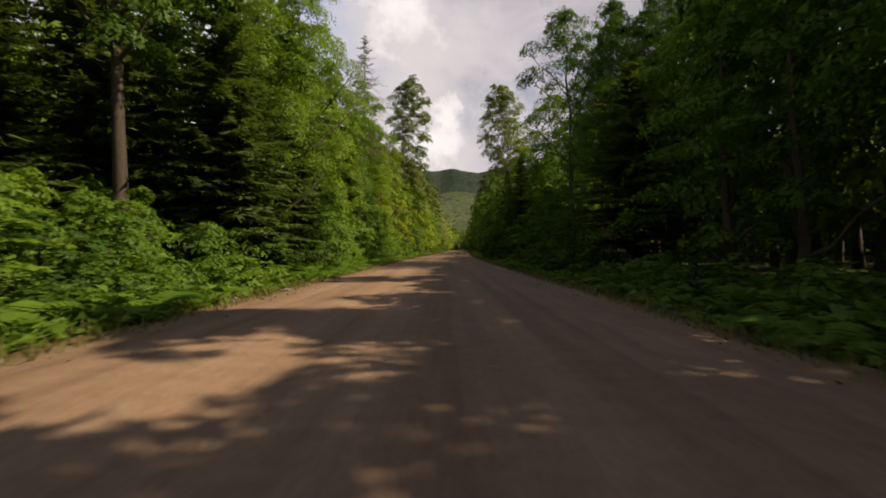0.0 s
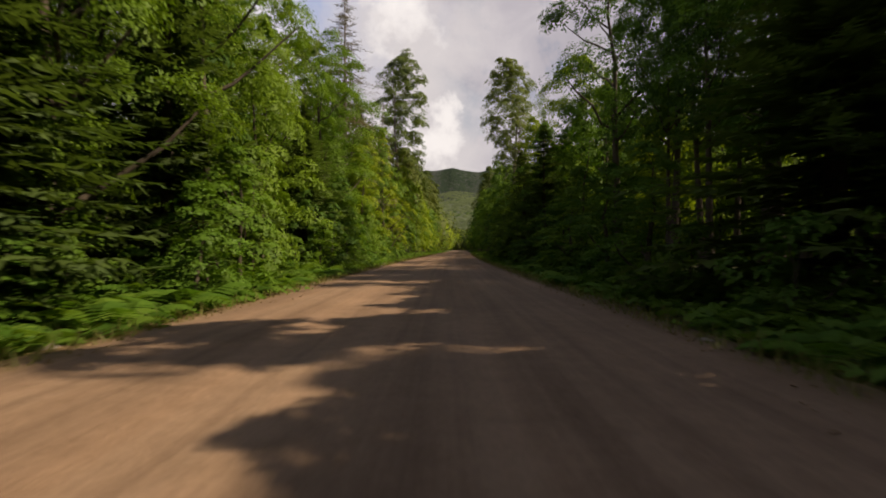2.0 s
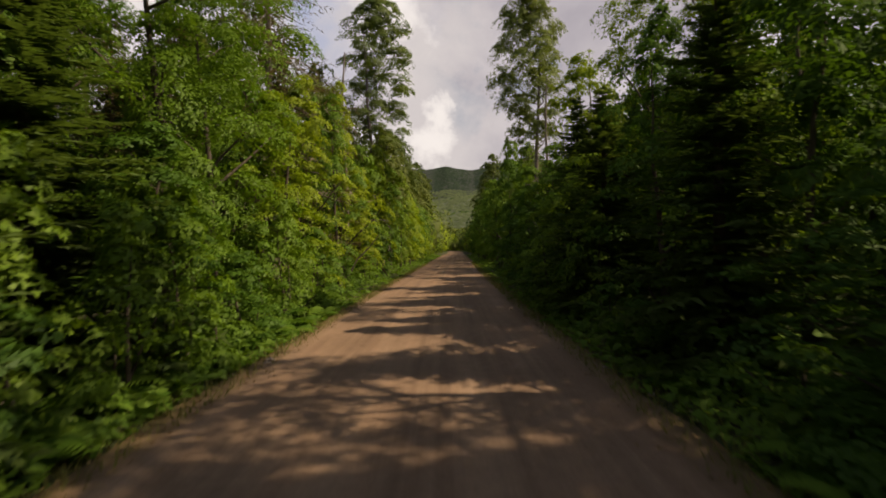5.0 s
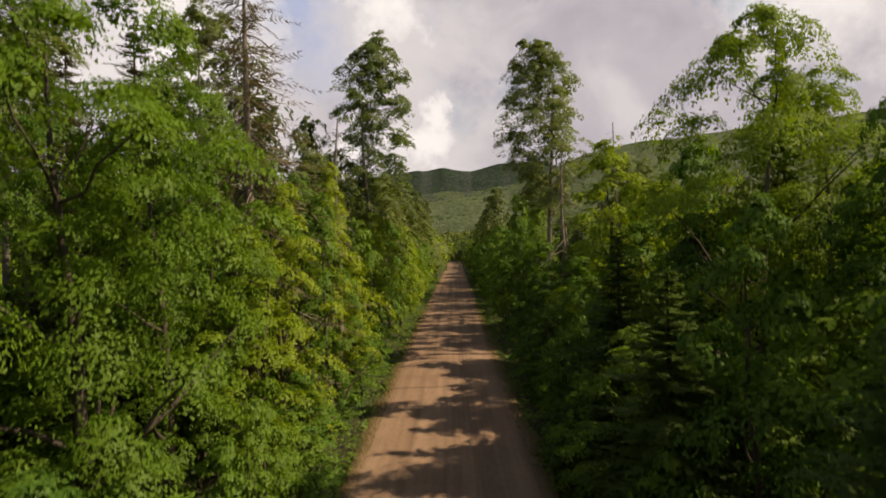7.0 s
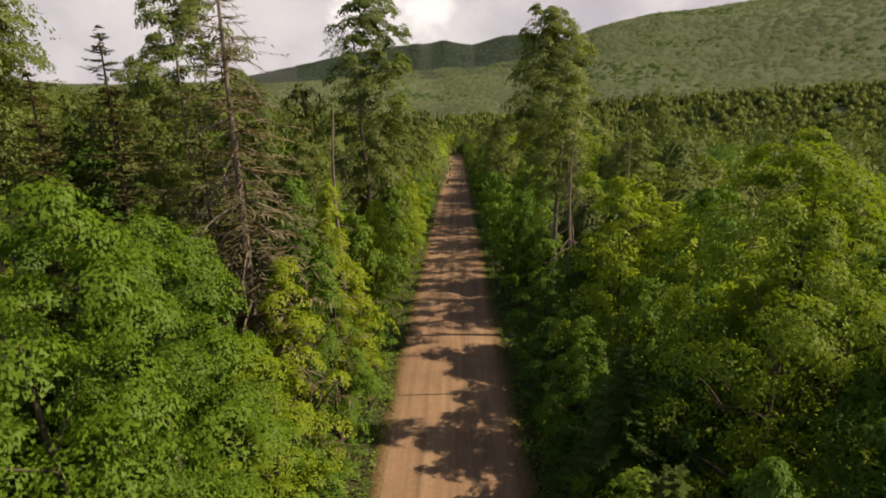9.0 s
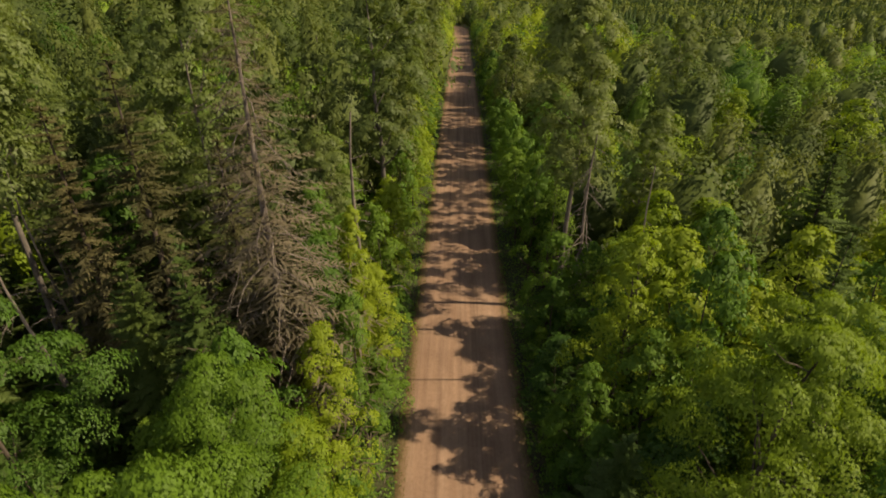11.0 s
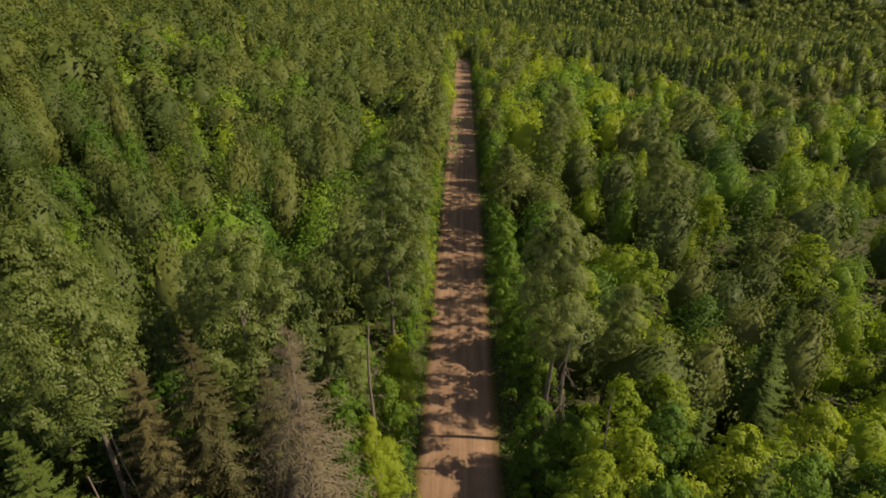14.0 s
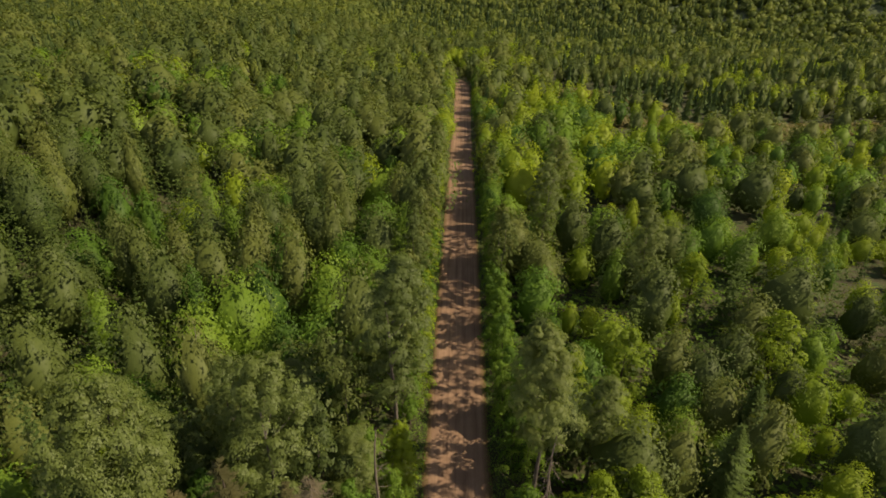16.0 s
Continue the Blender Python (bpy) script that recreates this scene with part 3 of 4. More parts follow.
r = np.random.default_rng(21)
for i in range(3):
    pattern(f"maple{i}", leafy_tree(r, 11.5, 3.4, 1.6, "round", 54, 13, 40, 0.09, 10, spread=0.22, folded=False, loose=0.34, flat=0.6), MAPLE, BARK)
    pattern(f"woodmaple{i}", leafy_tree(r, 14, 3.8, 5.2, "round", 46, 12, 44, 0.1, 12, spread=0.24, folded=False, loose=0.34, flat=0.55), MAPLE, BARK)
    pattern(f"lushmaple{i}", leafy_tree(r, 12, 3.5, 1.6, "round", 58, 14, 50, 0.078, 14, spread=0.22, folded=False, loose=0.32, flat=0.6), LUSH, BARK)
    pattern(f"brightmaple{i}", leafy_tree(r, 12, 3.5, 2.0, "round", 56, 13, 46, 0.085, 14, spread=0.22, folded=False, loose=0.34, flat=0.6), YOUNG, BARK)
    pattern(f"edge{i}", leafy_tree(r, 7, 2.1, 0.4, "skirt", 36, 9, 34, 0.085, 7, spread=0.26, folded=False, loose=0.34, flat=0.55), MAPLE, BARK)
    pattern(f"young{i}", leafy_tree(r, 8, 2.1, 0.7, "skirt", 38, 9, 34, 0.09, 7, spread=0.26, folded=False, loose=0.34, flat=0.55), YOUNG, BARK)
    pattern(f"aspen{i}", leafy_tree(r, 20, 3.2, 7.4, "tall", 84, 8, 44, 0.14, 12, 0.009, 0.27, False, droop=-0.1, flat=1.0), TALL_ASPEN, PALE_BARK)
    pattern(f"faraspen{i}", leafy_tree(r, 15, 2.8, 5.0, "tall", 36, 6, 20, 0.26, 5, 0.009, 0.34, False, droop=0.05, flat=0.9), ASPEN, PALE_BARK)
    pattern(f"spruce{i}", conifer(r, 13, 2.5, 0.5, 40, 7, 15, thin=1.15), SPRUCE, BARK)
    pattern(f"farmaple{i}", leafy_tree(r, 11, 3.0, 1.4, "round", 34, 7, 20, 0.24, 4, spread=0.34, folded=False, loose=0.25), MAPLE, BARK)
    pattern(f"midmaple{i}", leafy_tree(r, 9, 2.4, 0.8, "round", 38, 8, 24, 0.16, 6, spread=0.34, folded=False, loose=0.3), MAPLE, BARK)
    pattern(f"faryoung{i}", leafy_tree(r, 9, 2.6, 0.9, "round", 32, 7, 20, 0.22, 4, spread=0.34, folded=False, loose=0.25), YOUNG, BARK)
    pattern(f"farspruce{i}", conifer(r, 13, 2.2, 0.8, 24, 5, 6, thin=2.2), SPRUCE, BARK)
    pattern(f"shrub{i}", leafy_tree(r, 2.0, 1.1, 0.05, "skirt", 16, 5, 18, 0.09, 4, 0.012, 0.4, False), SHRUB, BARK)
    pattern(f"sapling{i}", leafy_tree(r, 3.4, 1.2, 0.1, "skirt", 22, 6, 24, 0.09, 4, 0.012, 0.36, False), MAPLE if i else LUSH, BARK)
for i in range(2):
    pattern(f"crownaspen{i}", leafy_tree(r, 20, 2.9, (9.2, 7.6)[i], "tall", 96, 9, 44, 0.125, 16, 0.009, 0.25, False, droop=-0.12, flat=1.0), TALL_ASPEN, PALE_BARK)
pattern("highaspen", leafy_tree(r, 22, 4.2, 11.5, "tall", 84, 8, 50, 0.16, 12, 0.009, 0.3, False, droop=-0.1, flat=1.0), TALL_ASPEN, PALE_BARK)
pattern("dry_spruce", conifer(r, 19, 3.8, 3.0, 40, 6, 11, 0.5, 0.4), DRY, DEAD_WOOD)
pattern("drab_spruce", conifer(r, 18, 2.7, 2.0, 40, 6, 12, 0.4, 0.8), DRAB, BARK)

standing = []  # (x, y, radius) of trees placed by name

TREES = [
    # pattern, x, y, height, radius
    ("crownaspen0", 7.1, 60.5, 19.8, 3.1), ("crownaspen1", -5.0, 66.0, 22.6, 3.5), ("highaspen", -20.0, 52.0, 22.3, 3.8), ("aspen0", -21.6, 56.0, 19.0, 3.2),
    ("aspen1", 25.8, 89.6, 17.0, 2.6), ("aspen2", 15.0, 104.0, 17.4, 3.0), ("aspen0", 20.9, 123.0, 16.4, 3.2), ("aspen1", -7.7, 58.5, 13.0, 2.4),
    ("aspen2", -12.5, 55.5, 20.5, 3.3), ("faraspen0", -9.6, 57.6, 16.0, 2.6), ("aspen1", -15.4, 59.0, 18.0, 2.8), ("faraspen1", -8.8, 63.5, 16.0, 2.5), ("drab_spruce", -15.8, 50.4, 16.0, 2.6), ("spruce0", -20.2, 47.6, 14.5, 2.4), ("drab_spruce", -10.4, 52.6, 14.0, 2.4), ("spruce2", -12.2, 47.0, 11.0, 2.2), ("aspen1", 12.6, 63.4, 12.6, 2.3),
    ("dry_spruce", -7.2, 48.0, 20.2, 3.9), ("drab_spruce", -13.4, 51.4, 17.6, 2.8), ("spruce1", 22.6, 60.2, 11.2, 2.4), ("spruce2", 28.3, 67.0, 9.6, 2.2),
    ("spruce0", -17.8, 120.0, 14.2, 2.0), ("spruce1", 11.5, 44.5, 13.6, 1.6),
    ("lushmaple2", -6.1, 36.6, 12.6, 3.4), ("lushmaple0", -7.0, 41.2, 11.6, 3.3), ("lushmaple1", -11.0, 37.4, 13.6, 3.4), ("maple0", -10.6, 32.6, 14.5, 3.4), ("young0", -5.3, 45.5, 9.2, 1.9), ("lushmaple2", -8.6, 33.4, 13.6, 3.3), ("maple1", -13.4, 41.6, 13.0, 3.2), ("maple2", -14.5, 35.0, 14.5, 3.3),
    ("young1", -4.9, 52.6, 11.0, 2.0), ("brightmaple1", 8.4, 41.2, 13.0, 3.6), ("young2", 7.4, 49.6, 11.2, 2.5), ("woodmaple1", 7.6, 30.8, 14.8, 3.5),
    ("edge0", 5.7, 36.6, 7.6, 2.0), ("edge1", 5.4, 47.0, 6.4, 1.7), ("faryoung0", 10.9, 52.0, 9.6, 2.6), ("brightmaple0", 11.4, 42.6, 11.8, 3.4),
    ("faryoung1", 18.9, 74.0, 9.8, 3.0), ("faryoung2", 34.2, 92.6, 8.6, 3.0), ("faryoung0", 35.5, 75.5, 10.8, 3.2), ("edge2", 6.6, 62.5, 9.6, 2.2),
    ("spruce1", -6.1, 32.4, 7.2, 2.0), ("maple0", -9.0, 27.0, 13.0, 3.6), ("maple1", -7.6, 20.0, 12.5, 3.6), ("edge1", -5.4, 24.5, 8.0, 2.2),
    ("faryoung1", 14.5, 58.0, 9.0, 2.8), ("woodmaple2", 8.4, 27.2, 13.8, 3.3), ("maple0", 13.2, 24.0, 13.0, 3.2), ("spruce2", -9.5, 14.0, 14.0, 2.4), ("spruce0", -10.5, 8.0, 15.0, 2.6),
    ("spruce1", -9.6, 1.6, 14.0, 2.2), ("spruce0", -5.7, 13.7, 9.5, 2.0), ("spruce2", -5.6, 19.5, 10.0, 1.9), ("faryoung2", 15.4, 66.5, 8.8, 2.6), ("faryoung1", 12.2, 71.0, 9.2, 2.5),
]
LOOKS = {
    "maple": ("maple_tree", "broad green maple tree in full summer leaf", "trees"), "edge": ("maple_sapling", "bushy young maple leafed to the ground beside the road", "roadside saplings"),
    "young": ("young_maple", "young yellow-green maple with bright sunlit leaves", "young maples"), "brightmaple": ("maple_tree", "tall yellow-green maple with layered sunlit foliage", "trees"), "aspen": ("aspen_tree", "tall slender aspen with pale bare trunk and high crown", "aspens"),
    "spruce": ("spruce_tree", "dark green spruce tree with drooping boughs", "spruces"), "dry_spruce": ("dying_spruce", "dying grey-brown spruce with sparse drooping needles", "spruces"),
    "sapling": ("sapling", "small leafy maple sapling growing on the verge", "roadside saplings"),
    "drab_spruce": ("spruce_tree", "fading brownish-green spruce with drooping boughs", "spruces"),
    "shrub": ("shrub", "low leafy green shrub on the road verge", "shrubs"),
}


def grow(key, x, y, high, wide):
    kind = key.rstrip("0123456789").replace("far", "").replace("high", "").replace("mid", "").replace("wood", "").replace("crown", "").replace("lush", "")
    name, label, group = LOOKS[kind]
    plant(key, name, x, y, high, wide, label, "shrub" if kind == "shrub" else "tree", group)
    standing.append((x, y, wide))


for row in TREES:
    grow(*row)


def free(x, y, gap):
    return all((x - a) ** 2 + (y - b) ** 2 > (gap + 0.45 * w) ** 2 for a, b, w in standing)


SUNNY = ((1.4, 4.0), (6.6, 11.6), (13.3, 14.5), (16.0, 19.0), (21.0, 21.9))  # stretches where the wood on the sun's side is low


def under_sun(x, y, high):
    """A height that leaves the far half of the road in the sun along those stretches."""
    return min(high, 0.95 * x + 0.9) if any(p - 0.5 < y < q + 0.5 for p, q in SUNNY) else high




def along_sun(off, y):
    """The height beside the road, on the sun's side, whose shade ends on the road: longer and shorter by turns."""
    return off + (2.3 if y < 60 else 4.2 if y < 134 else 1.2) + rng.uniform(-1.7, 1.7) + 1.2 * math.sin(y * 0.13)


# the rows that line the road; below y = 0 unseen trees, added to block sky light
for y in np.arange(-27, 118, 2.5):
    for side in (-1, 1):
        yy = y + rng.uniform(-0.7, 0.7)
        dark = yy < 19 if side > 0 else yy < 18
        x = float(road_x(yy)) + side * ((rng.uniform(4.4, 5.3) if side > 0 or yy > 46 else rng.uniform(4.8, 5.7)) if not dark else rng.uniform(5.6, 6.6))
        if side < 0 and yy < 12:
            x -= 3.2
        if not free(x, yy, 1.0):
            continue
        if dark and side > 0 and rng.uniform() < 0.5:
            grow(f"{'edge' if yy > 3 else 'farmaple'}{rng.integers(3)}", x - 0.3, yy, under_sun(x - 0.3, yy, rng.uniform(6.5, 10.5)), rng.uniform(1.8, 2.4))
        elif dark:
            grow(f"{'spruce' if yy > 3 else 'farspruce'}{rng.integers(3)}", x, yy, under_sun(x, yy, rng.uniform(9.6, 12.0)) if side > 0 else (rng.uniform(10, 14) if yy < 11 else rng.uniform(6, 9)), rng.uniform(1.9, 2.5))
        else:
            tall_ = rng.uniform(6.5, 9.5) if side < 0 else (rng.uniform(6.8, 8.2) if yy < 27 else rng.uniform(4.8, 7.2) if yy < 58 else rng.uniform(8, 13))
            if yy < 2:
                key, tall_ = "farmaple", rng.uniform(9, 13)
            elif yy < 56:
                key = rng.choice(["edge", "young"] if yy > 40 else ["edge"]) if side < 0 else rng.choice(["edge", "edge", "spruce"])
            else:
                key = rng.choice(["farmaple", "faryoung", "faryoung"]) if side < 0 else "farmaple"
            if side > 0 and 19 < yy < 31:
                key, tall_ = "edge", rng.uniform(2.8, 4.2)
            if side > 0 and 31 < yy < 35:
                key = "spruce"
            if side < 0 and 33.5 < yy < 38.5:
                continue
            if side < 0 and 27 < yy < 36:
                key, tall_ = "spruce", rng.uniform(4.5, 7)
            if side > 0 and yy > 52:
                tall_ = min(tall_, along_sun(x - float(road_x(yy)), yy))
            grow(f"{key}{rng.integers(3)}", x, yy, tall_, rng.uniform(1.6, 2.1))

# tall slender trees that close the view down the road
r = np.random.default_rng(41)
for y in np.arange(72, 134, 4.2):
    grow(f"faraspen{r.integers(3)}", float(road_x(y)) - r.uniform(5.2, 6.0), y, r.uniform(12, 16.5), r.uniform(2.1, 2.7))
    if y > 90 and r.uniform() < 0.7:
        grow(f"faraspen{r.integers(3)}", float(road_x(y)) + r.uniform(5.4, 6.4), y + 1, r.uniform(11, 14.5), r.uniform(2.0, 2.5))

# the wood on the sun's side of the first stretch, added and sized to shade the road
r = np.random.default_rng(12)
for y in np.arange(-9, 28, 2.3):
    for off in (8.2, 11.2, 14.4):
        x, yy = float(road_x(y)) + off + r.uniform(-0.6, 0.6), y + r.uniform(-0.6, 0.6)
        grow(f"{'woodmaple' if yy > 19 else 'farmaple'}{r.integers(3)}", x, yy, under_sun(x, yy, x + r.uniform(2.6, 4.0)), r.uniform(2.0, 2.5))

# tall maples close to the road
# the last two, far maples, are added only to shade the road
for key, x, y, high, wide in (("lushmaple0", -5.9, 16.6, 12.6, 2.9), ("lushmaple1", -5.9, 22.2, 13.0, 2.9), ("woodmaple1", -7.2, 11.6, 13.5, 3.2), ("woodmaple2", -8.8, 6.4, 14.0, 3.2), ("woodmaple0", -12.5, 10.4, 14.0, 3.2), ("woodmaple1", -11.5, 4.6, 14.0, 3.0), ("edge2", -5.0, 33.6, 4.4, 1.7), ("edge1", -5.3, 36.2, 4.2, 1.7), ("woodmaple0", 9.4, 22.8, 11.5, 2.9), ("farmaple0", 7.2, 13.2, 10.4, 2.0), ("farmaple2", 7.2, 5.3, 10.2, 1.6)):
    grow(key, x, y, high, wide)

# a second row
for y in np.arange(14, 60, 2.7):
    for side in (-1, 1):
        yy = y + rng.uniform(-0.8, 0.8)
        x = float(road_x(yy)) + side * rng.uniform(6.8, 8.0)
        if (side > 0 and yy < 32) or (side < 0 and 29 < yy < 43) or not free(x, yy, 0.7):
            continue
        grow(f"midmaple{rng.integers(3)}", x, yy, rng.uniform(5.8, 7.8) if side > 0 else rng.uniform(8, 11), rng.uniform(1.8, 2.4))

# the wood behind them
count = 0
for _ in range(6000):
    y = rng.uniform(0, 56)
    x = rng.uniform(-27, 27)
    off = abs(x - float(road_x(y)))
    if off < 8.0 or not free(x, y, 1.3) or count >= 165:
        continue
    count += 1
    pick = rng.uniform()
    if x < 0:
        key, high, wide = ("farspruce", rng.uniform(11, 16), rng.uniform(1.8, 2.5)) if pick < 0.4 else (("faraspen", rng.uniform(12, 16), rng.uniform(2.0, 2.8)) if pick < 0.6 else ("farmaple", rng.uniform(10, 14), rng.uniform(2.4, 3.2)))
    elif y < 24:
        key, high, wide = ("farspruce", rng.uniform(8, 10.5), rng.uniform(2.0, 2.5)) if pick < 0.75 else ("farmaple", rng.uniform(8, 11), rng.uniform(2.4, 3.0))
    else:
        key, high, wide = ("farspruce", rng.uniform(7, 11), rng.uniform(1.4, 2.0)) if pick < 0.22 else (("faryoung", rng.uniform(7, 10), rng.uniform(2.0, 3.0)) if pick < 0.6 else ("farmaple", rng.uniform(8, 11), rng.uniform(2.2, 3.0)))
    if x < 0 and y < 14:
        key, high, wide = "farspruce", rng.uniform(12, 16), rng.uniform(2.0, 2.6)
    if x > 0:
        high = under_sun(x, y, high)
    if -26 < x < -10 and 35 < y < 50:
        key, high, wide = ("farspruce", rng.uniform(5, 9), rng.uniform(1.3, 1.8)) if pick < 0.5 else ("farmaple", rng.uniform(4, 7), rng.uniform(1.4, 2.2))
    if 14 < y < 46 and off < 10.5 and key in ("farmaple", "farspruce"):
        key = key[3:]
    grow(f"{key}{rng.integers(3)}", x, y, high, wide)

# dead standing stems
r = np.random.default_rng(33)


def bare_branch(r, droop):
    """A bare dead branch along +x, one metre long, with a few twigs."""
    k = np.linspace(0, 1, 5)
    p = np.stack([k, 0.06 * np.sin(k * 5 + r.uniform(0, 6)), -droop * k ** 1.5], 1)
    pieces = [tube(p, 0.02 * (1 - 0.85 * k) + 0.003, 4)]
    for j in range(7):
        s0 = p[int(r.integers(1, 5))]
        e = s0 + np.array([r.uniform(0.1, 0.3), r.uniform(-0.25, 0.25), r.uniform(-0.4, 0.02)])
        pieces.append(tube([s0, (s0 + e) / 2 + [0, 0, 0.03], e], [0.008, 0.006, 0.003], 3))
    return joined(pieces)


branches = [mesh_of("branch", *bare_branch(r, q), DEAD_WOOD, True) for q in (0.15, 0.45, 0.8)]


def snag(x, y, high, lean_x, lean_y, n, reach, droopy, thick=0.011, low=0.25, label="bare grey dead tree trunk with broken branches"):
    ob = new("dead_tree")
    ob.matrix_world = pose(x, y, float(land(x, y)) - 0.05)
    k = np.linspace(0, 1, 7)
    line = np.stack([lean_x * k + 0.012 * high * np.sin(k * 6), lean_y * k + 0.01 * high * np.sin(k * 4 + 1), high * k], 1)
    stem = new("trunk", mesh_of("trunk", *tube(line, (thick * high + 0.03) * (1 - 0.8 * k), 8), DEAD_WOOD, True))
    stem.parent = ob
    for i in range(n):
        q = low + (0.97 - low) * (i + r.uniform(0, 1)) / n
        at_ = [float(np.interp(q, k, line[:, j])) for j in range(3)]
        b = new("branch", branches[int(r.integers(1, 3)) if droopy else int(r.integers(0, 2))])
        b.parent = stem
        b.matrix_local = pose(*at_, 0, -r.uniform(-10, 25) if not droopy else r.uniform(0, 15), r.uniform(0, 360)) @ Matrix.Scale(reach * (1.25 - q) * r.uniform(0.6, 1.3), 4)
    standing.append((x, y, 0.5))
    return tagged(ob, label, "tree", "dead trees")


dying = next(o for o in scene.objects if o.name.startswith("dying_spruce"))
stem = next(o for o in dying.children if o.name.startswith("trunk"))
for i in range(64):
    q = 0.2 + 0.78 * (i + r.uniform(0, 1)) / 64
    b = new("branch", branches[int(r.integers(1, 3))])
    b.parent = stem
    b.matrix_local = pose(0, 0, 19 * q, 0, r.uniform(-6, 16), i * 137.5 + r.uniform(-20, 20)) @ Matrix.Scale(0.35 + 2.7 * (1 - q) ** 0.8 * r.uniform(0.75, 1.15), 4)

snag(7.3, 57.4, 12.5, 0.2, 0.3, 46, 1.9, True, label="dead grey conifer stem with drooping bare branches")
snag(-16.4, 47.6, 11.0, -1.5, 0.6, 9, 2.2, False, 0.011, 0.35)
snag(-18.0, 50.6, 13.0, -0.3, 0.4, 8, 1.6, False, 0.006)
snag(9.4, 52.9, 12.5, -0.6, 0.0, 8, 1.2, False, 0.006)
snag(17.5, 47.5, 8.5, 0.5, 0.6, 12, 1.6, False)
snag(-24.0, 70.0, 13.0, 0.6, 0.3, 10, 1.8, False)
snag(-5.6, 56.6, 14.0, 0.4, 0.2, 18, 1.8, False)

# ---- woods as stuff ----
def merged(kinds, spots, mat, name, label, round_=False):
    """Many trees of a few patterns joined; spots: x, y, height scale, width scale, pattern, tint."""
    vs, fs, ts, ns, n = [], [], [], [], 0
    soft = [k[2] if len(k) > 2 else rounded(*k) for k in kinds] if round_ else None
    for x, y, hs, ws, k, tint in spots:
        v, f = kinds[int(k)][:2]
        a = rng.uniform(0, 6.283)
        c, s = np.cos(a) * ws, np.sin(a) * ws
        w = np.stack([v[:, 0] * c - v[:, 1] * s + x, v[:, 0] * s + v[:, 1] * c + y, v[:, 2] * hs + float(land(x, y))], 1)
        vs.append(w.astype(np.float32))
        if round_:
            q = soft[int(k)]
            ns.append(np.stack([(q[:, 0] * c - q[:, 1] * s) / ws, (q[:, 0] * s + q[:, 1] * c) / ws, q[:, 2]], 1))
        fs.append(f + n)
        ts.append(np.full(len(v), tint, np.float32))
        n += len(v)
    me = mesh_of(name, np.concatenate(vs), np.concatenate(fs), mat, round_, np.concatenate(ts), np.concatenate(ns) if round_ else None)
    return tagged(new(name, me), label, "woods", kind="stuff")


r = np.random.default_rng(5)
def shrunk(t, high):
    v, f = t[2][:2]
    return (v / high, f, unit(0.55 * t[2][2] + 0.45 * rounded(v, f, 1.0))) if len(t[2]) > 2 else (v / high, f)


def far_cone(r):
    """A small ragged spruce for the distance, one unit high."""
    v, f = [], []
    for i, z in enumerate(np.linspace(0.05, 0.8, 5)):
        n, rad = 5, 0.22 * (1.02 - z) + 0.02
        for j in range(n):
            a = j * 6.283 / n + r.uniform(-0.4, 0.4) + i
            k = rad * r.uniform(0.7, 1.3)
            w = 0.55
            v += [(0, 0, z + 0.2), (k * np.cos(a - w), k * np.sin(a - w), z - 0.02), (k * np.cos(a + w), k * np.sin(a + w), z - 0.03)]
            f.append((len(v) - 3, len(v) - 2, len(v) - 1))
    return np.array(v), np.array(f)


